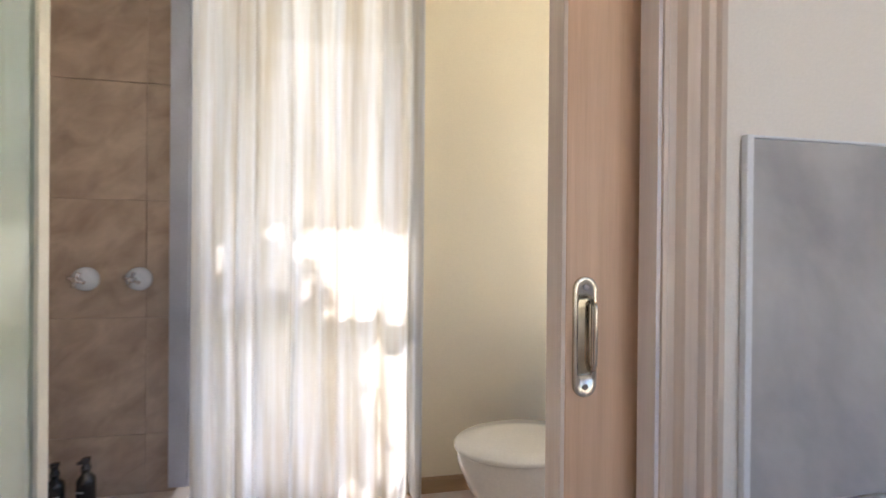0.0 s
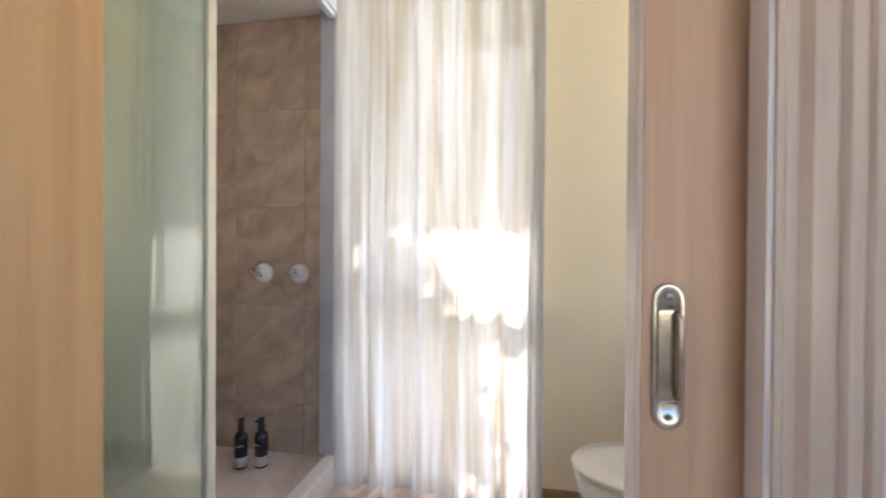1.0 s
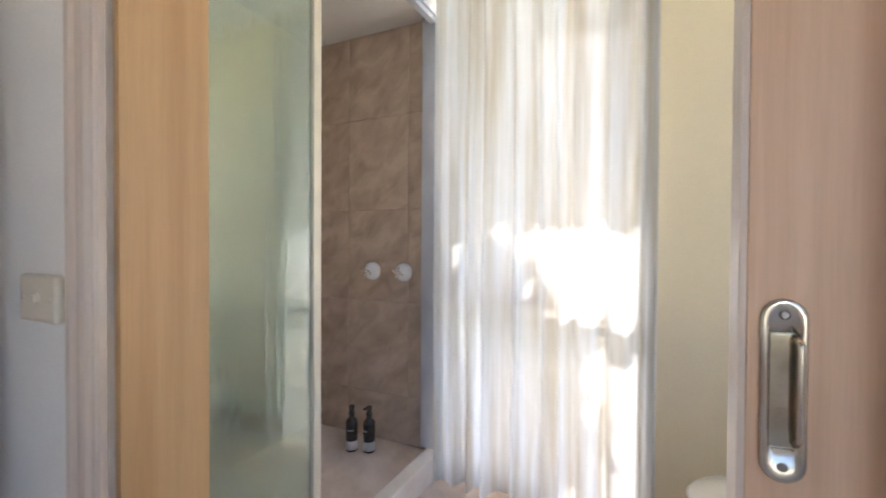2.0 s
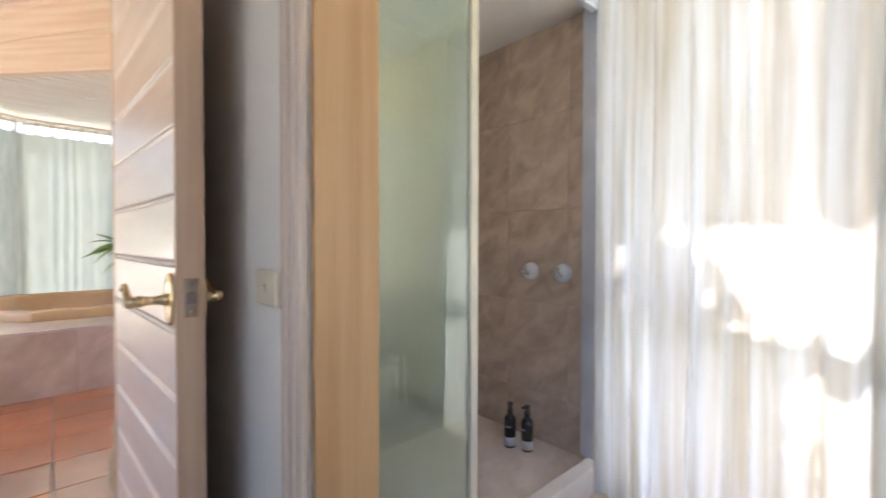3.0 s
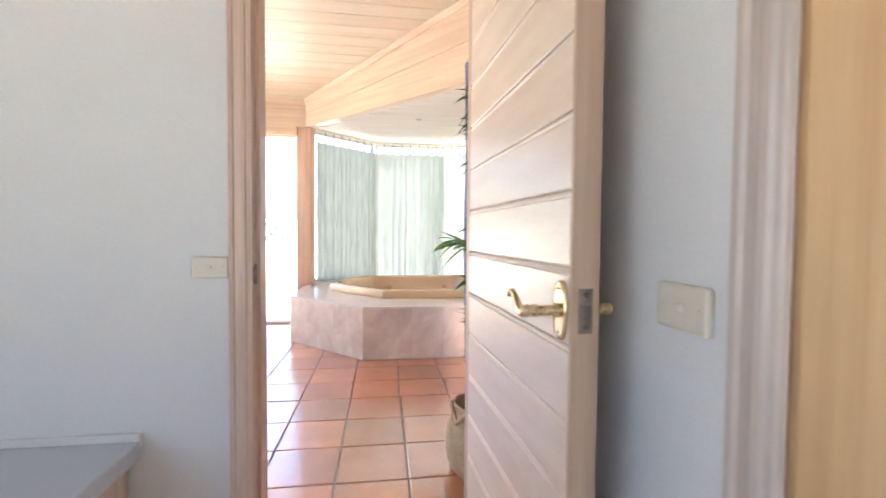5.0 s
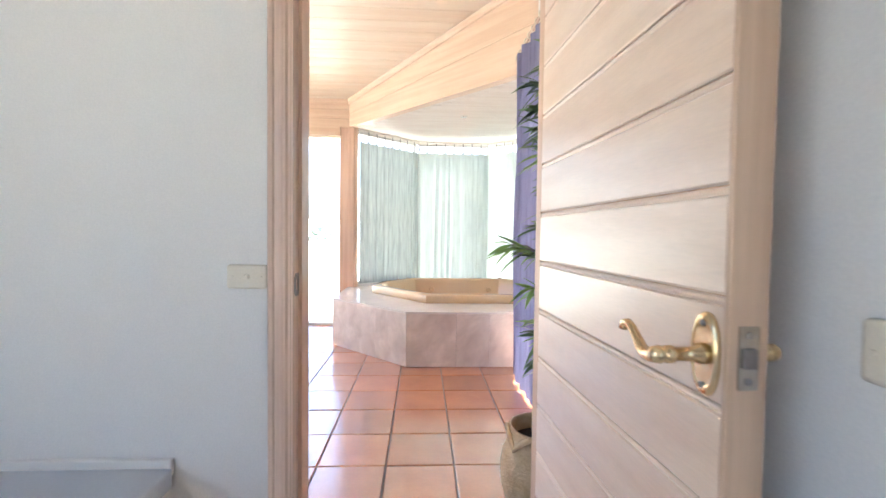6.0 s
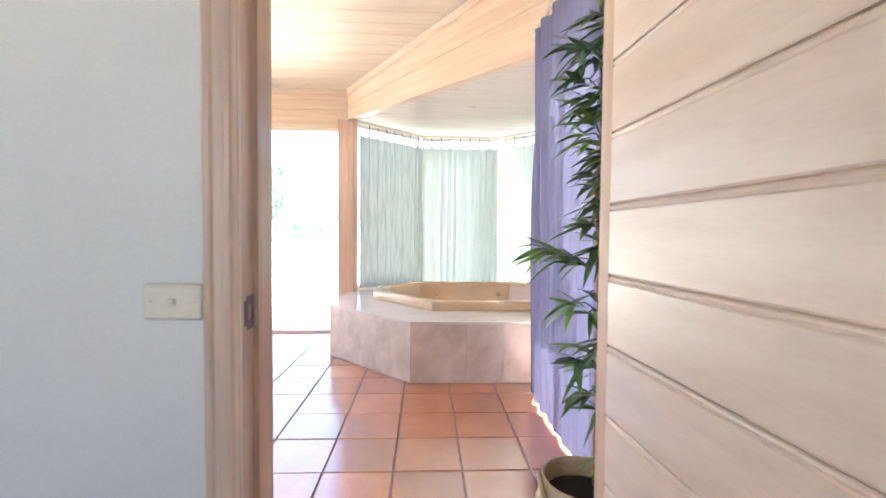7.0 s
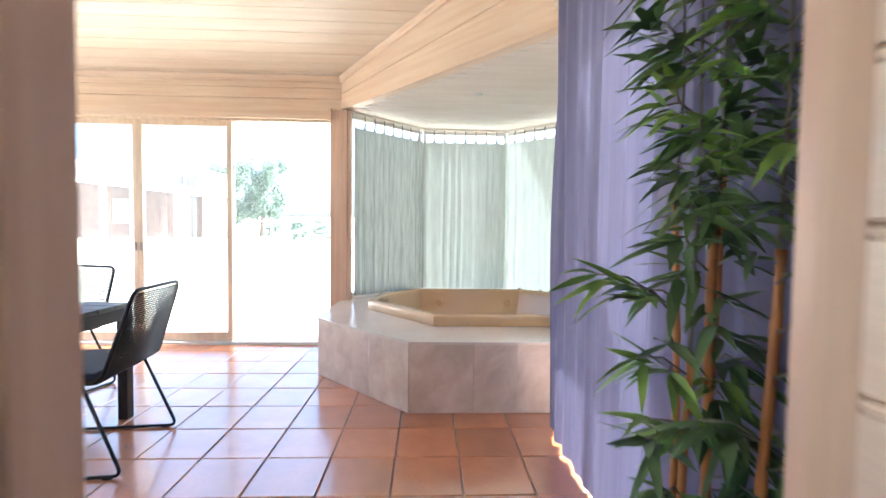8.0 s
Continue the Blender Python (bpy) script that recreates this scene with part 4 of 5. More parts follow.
voile = thing("voile_curtain", "sunlit white voile curtain hanging in soft folds", "curtain")
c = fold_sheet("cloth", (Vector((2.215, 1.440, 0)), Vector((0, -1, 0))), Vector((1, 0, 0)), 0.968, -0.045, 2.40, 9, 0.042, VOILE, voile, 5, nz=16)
bm = bmesh.new()
tube(bm, [(2.225, 1.455, 2.415), (2.225, 0.44, 2.415)], 0.011, 10)
part("rod", bm, CHROME, voile)
for k in range(12):
    bm = bmesh.new()
    tube(bm, [(2.225 + 0.017 * math.cos(a), 1.42 - k * 0.082, 2.411 + 0.017 * math.sin(a)) for a in [2 * math.pi * i / 10 for i in range(10)]], 0.002, 5, closed=True)
    part("ring", bm, CHROME, voile)

toilet = thing("toilet", "cream white ceramic toilet with a closed lid", "toilet", pose(1.875, 0.12, -0.048))


def oval(cx, cy, rx, ry, z, n=36, flat=0.0):
    return [(cx + rx * math.cos(a), cy + ry * math.sin(a) * (1.0 if math.sin(a) > 0 else 1 - flat), z) for a in [2 * math.pi * k / n for k in range(n)]]


def loft(bm, rings, cap=True):
    vs = [[bm.verts.new(p) for p in r] for r in rings]
    n = len(vs[0])
    for a, b in zip(vs, vs[1:]):
        for i in range(n):
            bm.faces.new((a[i], a[(i + 1) % n], b[(i + 1) % n], b[i])).smooth = True
    if cap:
        if cap != "end":
            bm.faces.new(vs[0][::-1])
        bm.faces.new(vs[-1])


bm = bmesh.new()
loft(bm, [oval(0, -0.02, 0.10, 0.15, 0.0), oval(0, -0.02, 0.095, 0.145, 0.05), oval(0, -0.01, 0.112, 0.165, 0.14), oval(0, 0.0, 0.155, 0.215, 0.23), oval(0, 0.005, 0.176, 0.249, 0.32), oval(0, 0.005, 0.178, 0.252, 0.365), oval(0, 0.005, 0.172, 0.246, 0.375)])
part("bowl", bm, CERAMIC, toilet)
bm = bmesh.new()
loft(bm, [oval(0, 0.0, 0.185, 0.262, 0.377), oval(0, 0.0, 0.192, 0.269, 0.382), oval(0, 0.0, 0.192, 0.269, 0.392), oval(0, 0.0, 0.186, 0.262, 0.398), oval(0, 0.0, 0.12, 0.18, 0.4015), oval(0, 0.0, 0.03, 0.05, 0.402)])
part("lid", bm, CERAMIC, toilet)
part("cistern", boxes((-0.19, -0.46, 0.36, 0.19, -0.29, 0.74), (-0.195, -0.465, 0.741, 0.195, -0.285, 0.765), (-0.09, -0.40, 0.0, 0.09, -0.17, 0.358), bevel=0.012), CERAMIC, toilet)

# ---- sun room: spa ----
spa_deck = thing("spa_surround", "spa surround clad in pink beige marble tiles", "spa surround")
DECK = 0.482      # height of the deck round the spa
bm = bmesh.new()
prism(bm, [(-0.73, 6.34), (-0.73, 5.391), (0.049, 4.622), (1.05, 4.622), (1.05, 4.66), (0.07, 4.66), (-0.66, 5.41), (-0.66, 6.34)], 0.0, DECK - 0.017)
part("core", bm, GROUT, spa_deck)
RIM = [(-0.385, 5.79), (0.215, 5.075), (1.16, 5.075), (1.76, 5.72), (1.76, 6.24), (1.25, 6.66), (0.02, 6.66), (-0.33, 6.22)]
bm = bmesh.new()
outer = [(-0.752, 6.315), (-0.752, 5.382), (0.040, 4.602), (1.05, 4.602), (1.10, 4.65), (1.9, 5.42), (1.9, 6.42), (1.13, 7.11), (0.11, 7.11), (-0.645, 6.42), (-0.652, 6.315)]
ow = [bm.verts.new((x, y, z)) for z in (DECK - 0.016, DECK) for x, y in outer]
no = len(outer)
for i in range(no):
    bm.faces.new((ow[i], ow[(i + 1) % no], ow[no + (i + 1) % no], ow[no + i]))
inn = [bm.verts.new((x * 0.97 + 0.02, y * 0.97 + 0.176, z)) for z in (DECK - 0.016, DECK) for x, y in RIM]
nr = len(RIM)
te = [bm.edges.get((ow[no + i], ow[no + (i + 1) % no])) for i in range(no)]
ti = [bm.edges.new((inn[nr + i], inn[nr + (i + 1) % nr])) for i in range(nr)]
bmesh.ops.triangle_fill(bm, edges=te + ti, use_beauty=True)


def inside(x, y, poly):
    hit = False
    for (ax, ay), (bx, by) in zip(poly, poly[1:] + poly[:1]):
        if (ay > y) != (by > y) and x < (bx - ax) * (y - ay) / (by - ay) + ax:
            hit = not hit
    return hit


HOLE = [(x * 0.97 + 0.02, y * 0.97 + 0.176) for x, y in RIM]
for f in [f for f in bm.faces if len(f.verts) == 3 and inside(f.calc_center_median().x, f.calc_center_median().y, HOLE)]:
    bm.faces.remove(f)
part("deck_top", bm, DECK_TOP, spa_deck, "pale glazed deck")


def clad(a, b, out, joints):
    """Upright tiles of one face of the surround, cut at the joints."""
    a, b = Vector((*a, 0)), Vector((*b, 0))
    d, length = (b - a).normalized(), (b - a).length
    n = Vector(out).normalized()
    cuts = [0.0, *joints, length]
    for s0, s1 in zip(cuts, cuts[1:]):
        bm = bmesh.new()
        q = [a + d * (s0 + 0.0012), a + d * (s1 - 0.0012)]
        top = DECK - 0.0175
        shape = [(-0.006, 0.002), (0.004, 0.002), (0.006, 0.004), (0.006, top - 0.0035), (0.004, top), (-0.006, top)]
        sweep(bm, shape, [lambda u, v, e=e: (e.x + n.x * u, e.y + n.y * u, v) for e in q])
        part("tile", bm, DECK_TILE, spa_deck)


clad((-0.741, 5.386), (0.045, 4.612), (-0.702, -0.712, 0), (0.682,))
clad((0.045, 4.612), (1.05, 4.612), (0, -1, 0), (0.43, 0.72))
clad((-0.741, 6.31), (-0.741, 5.386), (-1, 0, 0), (0.46,))

spa = thing("spa_bath", "empty octagonal beige acrylic spa bath set in the tiled deck", "spa bath")


def scaled(f, z, dz=0.0):
    cx, cy = 0.69, 5.87
    return [(cx + (x - cx) * f, cy + (y - cy) * f, z) for x, y in RIM]


bm = bmesh.new()
loft(bm, [scaled(1.0, DECK + 0.0005), scaled(1.005, 0.488), scaled(1.005, 0.556), scaled(0.992, 0.569), scaled(0.935, 0.571), scaled(0.918, 0.563), scaled(0.905, 0.52), scaled(0.87, 0.32), scaled(0.80, 0.24), scaled(0.66, 0.22),
          scaled(0.62, 0.05), scaled(0.55, 0.0), scaled(0.3, -0.005)], "end")
sh = part("shell", bm, SPA_SHELL, spa)
bm2 = sh.modifiers.new("edge", "BEVEL")
bm2.width, bm2.segments, bm2.limit_method, bm2.angle_limit = 0.012, 2, "ANGLE", radians(30)
for x, y in ((-0.13, 6.42), (-0.02, 6.56), (1.22, 6.64), (1.42, 6.48)):
    bm = bmesh.new()
    lathe(bm, [(0.020, 0.5685), (0.020, 0.580), (0.016, 0.588), (0.010, 0.590)], (x, y, 0), 16)
    part("spa_control", bm, CHROME, spa, "chrome spa control knob")
for x, y in ((0.30, 6.505), (1.05, 6.505)):
    bm = bmesh.new()
    lathe(bm, [(0.035, 0.0), (0.035, -0.012), (0.02, -0.016), (0.012, -0.010)], (x, y, 0.44), 16, "y")
    part("jet", bm, SPA_SHELL, spa)

# bay window frames, panes and gauze curtains
for k, ((ax, ay), (bx, by)) in enumerate(zip(BAY, BAY[1:])):
    a, b = Vector((ax, ay, 0)), Vector((bx, by, 0))
    d, length = (b - a).normalized(), (b - a).length
    n = Vector((-d.y, d.x, 0))
    m = Matrix.Translation(a) @ Matrix.Rotation(math.atan2(d.y, d.x), 4, "Z")
    w = thing("window_bay", "bay window with a pale timber frame", "window", m, kind="structure")
    part("window_frame", boxes((0.0, 0.02, 0.50, 0.03, 0.08, 2.44), (length - 0.03, 0.02, 0.50, length, 0.08, 2.44), (0.03, 0.02, 0.50, length - 0.03, 0.08, 0.54), (0.03, 0.02, 2.415, length - 0.03, 0.08, 2.44)), PALE_PAINT, w)
    part("pane", boxes((0.03, 0.047, 0.54, length - 0.03, 0.053, 2.415)), GLASS, w).visible_shadow = False
    part("curtain_track", boxes((0.0, -0.035, 2.450, length, -0.012, 2.472), bevel=0.003), SOFFIT, w)
    g = thing("gauze_curtain", ("shaded green" if k == 0 else "pale green") + " gauze curtain hooked up in scallops", "curtain", group="bay curtains")
    pitch = length / round(length / 0.128)

    def scallop(s, pitch=pitch):
        f = (s / pitch) % 1.0
        return 2.395 - 0.088 * (1 - abs(2 * f - 1) ** 7)
    start = a + d * 0.03 - n * 0.025 if k == 0 else a - n * 0.025
    span = length - 0.03 if k == 0 else length
    fold_sheet("cloth", (start, d), -n, span, 0.515, 2.40, 10, 0.007, SHADED_SHEER if k == 0 else GREEN_SHEER, g, 20 + k, nz=10, per=16, taper=0.6, top=scallop)
    for i in range(1, round(span / pitch)):
        p = start + d * min(i * pitch, span - 0.004)
        bm = bmesh.new()
        tube(bm, [(p.x, p.y, 2.452), (p.x - n.x * 0.006, p.y - n.y * 0.006, 2.40), (p.x - n.x * 0.004, p.y - n.y * 0.004, 2.315)], 0.006, 6)
        part("hook", bm, STEEL_DARK, g)

# lilac curtain
lilac = thing("lilac_curtain", "long lilac cotton curtain in deep folds", "curtain")
fold_sheet("cloth", (Vector((0.915, 4.385, 0)), Vector((0, -1, 0))), Vector((1, 0, 0)), 2.08, 0.014, 2.54, 12, 0.014, PURPLE, lilac, 9, nz=16, per=18, taper=2.2)
bm = bmesh.new()
tube(bm, [(0.915, 4.42, 2.575), (0.915, 2.26, 2.575)], 0.012, 10)
part("rod", bm, PINE_X, lilac, "pine curtain rod")
for k in range(22):
    y = 4.375 - k * 0.098
    bm = bmesh.new()
    tube(bm, [(0.915 + 0.019 * math.cos(a), y, 2.570 + 0.024 * math.sin(a)) for a in [2 * math.pi * i / 10 for i in range(10)]], 0.004, 6, closed=True)
    part("ring", bm, CREAM_METAL, lilac)

# ---- potted bamboo ----
rng = random.Random(11)
PX, PYY = 0.700, 2.74
basket = thing("basket", "woven seagrass basket with a folded handle", "basket", pose(PX, PYY, 0.0))
bm = bmesh.new()
prof = [(0.135, 0.0), (0.160, 0.03), (0.178, 0.10), (0.178, 0.17), (0.168, 0.225), (0.152, 0.265), (0.142, 0.300), (0.143, 0.334)]
rows = 34
rings = []
for k in range(rows + 1):
    h = 0.333 * k / rows
    i = max(j for j in range(len(prof) - 1) if prof[j][1] <= h + 1e-9)
    (r0, h0), (r1, h1) = prof[i], prof[i + 1]
    r = r0 + (r1 - r0) * (h - h0) / (h1 - h0)
    rings.append([((r + 0.005 * math.sin(24 * q + k * math.pi) + 0.003 * rng.random()) * math.cos(q), (r + 0.005 * math.sin(24 * q + k * math.pi)) * math.sin(q), h) for q in [2 * math.pi * j / 72 for j in range(72)]])
for r, h in ((0.136, 0.334), (0.131, 0.315), (0.138, 0.25)):
    rings.append([(r * math.cos(q), r * math.sin(q), h) for q in [2 * math.pi * j / 72 for j in range(72)]])
loft(bm, rings)
part("body", bm, WICKER, basket)
for s in (-1, 1):
    bm = bmesh.new()
    q0 = radians(205) if s < 0 else radians(25)
    pts = [(0.156 * math.cos(q0 + a), 0.156 * math.sin(q0 + a), 0.312 + h) for a, h in ((-0.62, 0.0), (-0.55, 0.022), (-0.3, -0.005), (0, -0.055), (0.3, -0.005), (0.55, 0.022), (0.62, 0.0))]
    tube(bm, pts, 0.011, 8)
    part("handle", bm, WICKER, basket)
bm = bmesh.new()
lathe(bm, [(0.137, 0.251), (0.136, 0.262), (0.10, 0.268), (0.04, 0.270)], (PX, PYY, 0), 24)
soil = part("soil", bm, SOIL)
tagged(soil, "dark potting soil in the basket", "soil")

plant = thing("bamboo_plant", "artificial bamboo with orange canes and long green leaves", "plant", pose(PX + 0.085, PYY, 0.262))


def leaf(bm, base, d, length, width, droop, up=Vector((0, 0, 1))):
    """A lance-shaped leaf, bent along its middle rib."""
    d = d.normalized()
    s = d.cross(up)
    if s.length < 0.05:
        s = Vector((1, 0, 0))
    s.normalize()
    s = (Matrix.Rotation(rng.uniform(-0.7, 0.7), 3, d) @ s)
    nrm = s.cross(d)
    left, mid, right = [], [], []
    for t, w in ((0.0, 0.10), (0.18, 0.8), (0.42, 1.0), (0.72, 0.62), (1.0, 0.02)):
        c = base + d * (length * t) - Vector((0, 0, 1)) * droop * length * t * t
        mid.append(bm.verts.new(c - nrm * width * 0.12 * w))
        left.append(bm.verts.new(c + s * width * 0.5 * w))
        right.append(bm.verts.new(c - s * width * 0.5 * w))
    for i in range(4):
        for a, b in ((left, mid), (mid, right)):
            bm.faces.new((a[i], a[i + 1], b[i + 1], b[i])).smooth = True


canes = []
TOP = 1.62
for k, (x, y, tx, ty, h, r) in enumerate(((0.005, 0.0, 0.01, 0.0, 0.98, 0.0115), (0.030, 0.035, 0.012, 0.0, 0.96, 0.010), (-0.045, -0.01, 0.01, 0.01, 0.66, 0.0105), (0.030, -0.13, 0.012, -0.01, 0.92, 0.011), (0.05, 0.06, 0.03, 0.02, 1.20, 0.009), (-0.02, 0.06, -0.01, 0.02, 1.05, 0.009))):
    bm = bmesh.new()
    pts, tp = [], []
    n = 24
    for i in range(n + 1):
        t = i / n
        node = 1.18 if i % 4 == 0 else 1.0
        pts.append((x + tx * t + 0.006 * math.sin(5 * t + k), y + ty * t, h * t))
        tp.append(node * (1 - 0.2 * t))
    tube(bm, pts, r, 9, taper=tp)
    part("cane", bm, CANE, plant)
    bm = bmesh.new()
    tube(bm, [(x + tx, y + ty, h - 0.03), (x + tx + 0.006, y + ty - 0.005, (h + TOP) / 2), (x + tx, y + ty, TOP)], 0.0045, 6, taper=[1.0, 0.8, 0.4])
    part("stem", bm, TWIG, plant)
    canes.append((x, y, tx, ty, h))


def spray(base, out, length, leaves, light):
    """A thin twig with a fan of leaves."""
    end = base + out * length + Vector((0, 0, length * 0.35))
    twig = bmesh.new()
    tube(twig, [base, base + (end - base) * 0.5 + Vector((0, 0, 0.02)), end], 0.0028, 5)
    part("twig", twig, TWIG, plant)
    bm = bmesh.new()
    for i in range(leaves):
        t = 0.30 + 0.70 * (i + 0.5) / leaves
        p = base + (end - base) * t
        a = rng.uniform(-1.15, 1.15)
        d = Matrix.Rotation(a, 3, "Z") @ out
        d.z = rng.uniform(-0.35, 0.55)
        leaf(bm, p, d, rng.uniform(0.09, 0.17), rng.uniform(0.018, 0.031), rng.uniform(0.05, 0.6))
    part("leaves", bm, LEAF_LIGHT if light else LEAF, plant, "fresh light green leaves" if light else "")


def cane_point(k, h):
    x, y, tx, ty, ch = canes[k]
    t = min(1.0, h / ch)
    return Vector((x + tx * t, y + ty * t, h))


def sprays(low, high, count, reach, leaves, middle, spread, light, which=(0, 1, 2, 3, 4, 5)):
    """Sprays between two heights that reach out round a middle direction."""
    for k in range(count):
        h = low + (high - low) * (k + rng.random()) / count
        a = middle + rng.uniform(-spread, spread)
        out = Vector((math.cos(a), math.sin(a), 0))
        if out.x > 0.1:
            out = Vector((0.1, -abs(out.y), 0)).normalized()
        spray(cane_point(which[k % len(which)], h), out, rng.uniform(*reach), rng.randint(*leaves), rng.random() < light)


WEST, SOUTH = math.pi, -math.pi / 2
sprays(1.02, TOP + 0.05, 30, (0.04, 0.11), (7, 10), WEST + 0.5, 1.5, 0.32)
sprays(1.12, TOP + 0.05, 20, (0.05, 0.16), (7, 10), SOUTH, 0.6, 0.2, (1, 3, 4))
sprays(0.92, 1.10, 9, (0.05, 0.13), (6, 9), WEST + 0.9, 1.0, 0.35)
sprays(0.62, 0.92, 7, (0.04, 0.12), (5, 8), WEST + 0.3, 0.9, 0.3, (2, 5, 0))
sprays(0.55, 0.95, 9, (0.06, 0.16), (5, 8), SOUTH, 0.5, 0.15, (3, 4))
sprays(0.28, 0.62, 12, (0.05, 0.13), (6, 9), WEST + 0.4, 1.0, 0.3)
sprays(0.05, 0.55, 15, (0.05, 0.20), (7, 10), SOUTH, 0.6, 0.2, (1, 3, 4))
spray(Vector((-0.09, 0.03, 0.80)), Vector((-0.96, 0.12, 0)), 0.15, 10, True)
spray(Vector((-0.08, 0.0, 0.77)), Vector((-0.9, -0.1, 0.25)), 0.11, 8, True)

bm = bmesh.new()
for turn in (0.4, 2.3):
    leaf(bm, Vector((-1.475, 4.165, 0.006)), Vector((math.cos(turn), math.sin(turn), 0.12)), 0.045, 0.012, 0.05)
tagged(part("dry_leaf", bm, TWIG), "small dry curled leaf lying on the tiles", "leaf")

# ---- outdoor dining set ----
def rope_chair(m, label):
    ob = thing("dining_chair", label, "chair", m, group="chairs round the table")
    f = part("frame", (lambda b: (tube(b, round_path([(-0.25, 0.20, 0.44), (-0.25, -0.24, 0.44), (-0.22, -0.37, 0.86), (0.22, -0.37, 0.86), (0.25, -0.24, 0.44), (0.25, 0.20, 0.44)], 0.05), 0.010, 8), b)[1])(bmesh.new()), BLACK_METAL, ob)
    bm = bmesh.new()
    tube(bm, [(-0.25, 0.20, 0.44), (0.25, 0.20, 0.44)], 0.010, 8)
    part("seat_rail", bm, BLACK_METAL, ob)
    bm = bmesh.new()
    tube(bm, [(-0.25, -0.22, 0.44), (0.25, -0.22, 0.44)], 0.009, 8)
    part("seat_rail", bm, BLACK_METAL, ob)
    for s in (-1, 1):
        bm = bmesh.new()
        tube(bm, round_path([(s * 0.25, 0.14, 0.435), (s * 0.265, 0.27, 0.010), (s * 0.265, -0.33, 0.010), (s * 0.25, -0.16, 0.435)], 0.045), 0.0085, 8)
        leg = part("leg", bm, BLACK_METAL, ob, "bent steel sled leg")
        for y in (0.20, -0.27):
            part("foot", boxes((s * 0.265 - 0.011, y - 0.018, 0.0, s * 0.265 + 0.011, y + 0.018, 0.008)), BLACK, leg)
    for k in range(36):
        t = 0.04 + 0.94 * k / 36
        z = 0.44 + 0.42 * t
        y = -0.24 - 0.13 * t
        w = 0.25 - 0.03 * t
        bm = bmesh.new()
        tube(bm, [(-w, y - 0.004, z), (0, y - 0.016 - 0.010 * math.sin(t * 3.1), z), (w, y - 0.004, z)], 0.0046, 5)
        part("cord", bm, BLACK_CORD, ob)
    bm = bmesh.new()
    for k in range(46):
        y = -0.215 + 0.41 * k / 45
        tube(bm, [(-0.25, y, 0.446), (0, y, 0.430), (0.25, y, 0.446)], 0.0032, 5)
    part("seat_cords", bm, BLACK_CORD, ob)
    part("cushion", boxes((-0.225, -0.20, 0.448, 0.225, 0.21, 0.478), bevel=0.012), NAVY_CUSHION, ob, "thin navy seat pad")
    return ob


rope_chair(pose(-1.68, 4.126, 0, 0, 0, 96) @ Matrix.Scale(1.05, 4), "black cord dining chair with navy pad at the table")
rope_chair(pose(-2.63, 4.95, 0, 0, 0, 165) @ Matrix.Scale(1.05, 4), "black cord dining chair on the far side of the table")
table = thing("dining_table", "grey slatted outdoor table on dark legs", "table", pose(-2.58, 4.17, 0))
for k in range(6):
    part("slat", boxes((-0.86, -0.42 + k * 0.14, 0.715, 0.86, -0.42 + k * 0.14 + 0.13, 0.74), bevel=0.003), GREY_TABLE, table)
for sx in (-0.86, 0.825):
    part("apron", boxes((sx, -0.41, 0.64, sx + 0.035, 0.41, 0.714), bevel=0.002), BLACK_METAL, table)
for sy in (-0.41, 0.375):
    part("apron", boxes((-0.82, sy, 0.64, 0.82, sy + 0.035, 0.714), bevel=0.002), BLACK_METAL, table)
for sx in (-0.86, 0.80):
    for sy in (-0.42, 0.36):
        part("leg", boxes((sx, sy, 0.0, sx + 0.06, sy + 0.06, 0.714), bevel=0.004), BLACK_METAL, table)

# downlight in the bay soffit and a recessed lamp in the board ceiling
for x, y, z in ((0.62, 5.75, SOFF - 0.006), (-1.84, 5.29, CEIL + RAKE * (SUN_N - 5.29))):
    d = thing("downlight", "small recessed ceiling downlight with a white rim", "downlight", pose(x, y, z), group="downlights")
    bm = bmesh.new()
    lathe(bm, [(0.040, 0.0), (0.040, -0.004), (0.034, -0.007), (0.030, -0.004)], (0, 0, 0), 20)
    part("rim", bm, PALE_PAINT, d)
    bm = bmesh.new()
    lathe(bm, [(0.028, -0.0042), (0.020, -0.0075), (0.008, -0.008)], (0, 0, 0), 16)
    part("lens", bm, CHROME, d)

# ---- outside ----
house = thing("house", "neighbouring low brick house with a deep verandah", "house", pose(-15.1, 20.4, 0.70, 0, 0, 75.9))
part("wall", boxes((-7, 2.3, 0, 9.4, 8, 2.75)), BRICK, house)
bm = bmesh.new()
rf = [(-7.6, -0.15, 2.74), (8.4, -0.15, 2.74), (8.4, 8.6, 2.74), (-7.6, 8.6, 2.74), (-4.0, 4.2, 4.1), (5.0, 4.2, 4.1)]
v = [bm.verts.new(p) for p in rf]
for f in ((0, 1, 5, 4), (1, 2, 5), (2, 3, 4, 5), (3, 0, 4), (3, 2, 1, 0)):
    bm.faces.new([v[i] for i in f])
part("roof", bm, ROOF_RED, house)
part("fascia", boxes((-7.6, -0.28, 2.48, 8.4, -0.16, 2.76)), PALE_PAINT, house)
for x in (-4.4, -1.4, 1.6, 3.1):
    part("verandah_post", boxes((x, 0.0, 0, x + 0.2, 0.2, 2.48)), PALE_PAINT, house)
for x in (5.4, 7.5):
    part("pier", boxes((x, -0.12, 0, x + 0.42, 0.3, 2.48), bevel=0.02), BRICK, house)
for x in (-3.4, 0.2, 4.0):
    w = part("window", boxes((x, 2.24, 0.8, x + 1.6, 2.298, 2.1)), PALE_PAINT, house)
    part("pane", boxes((x + 0.08, 2.22, 0.88, x + 1.52, 2.239, 2.02)), GLASS, w)
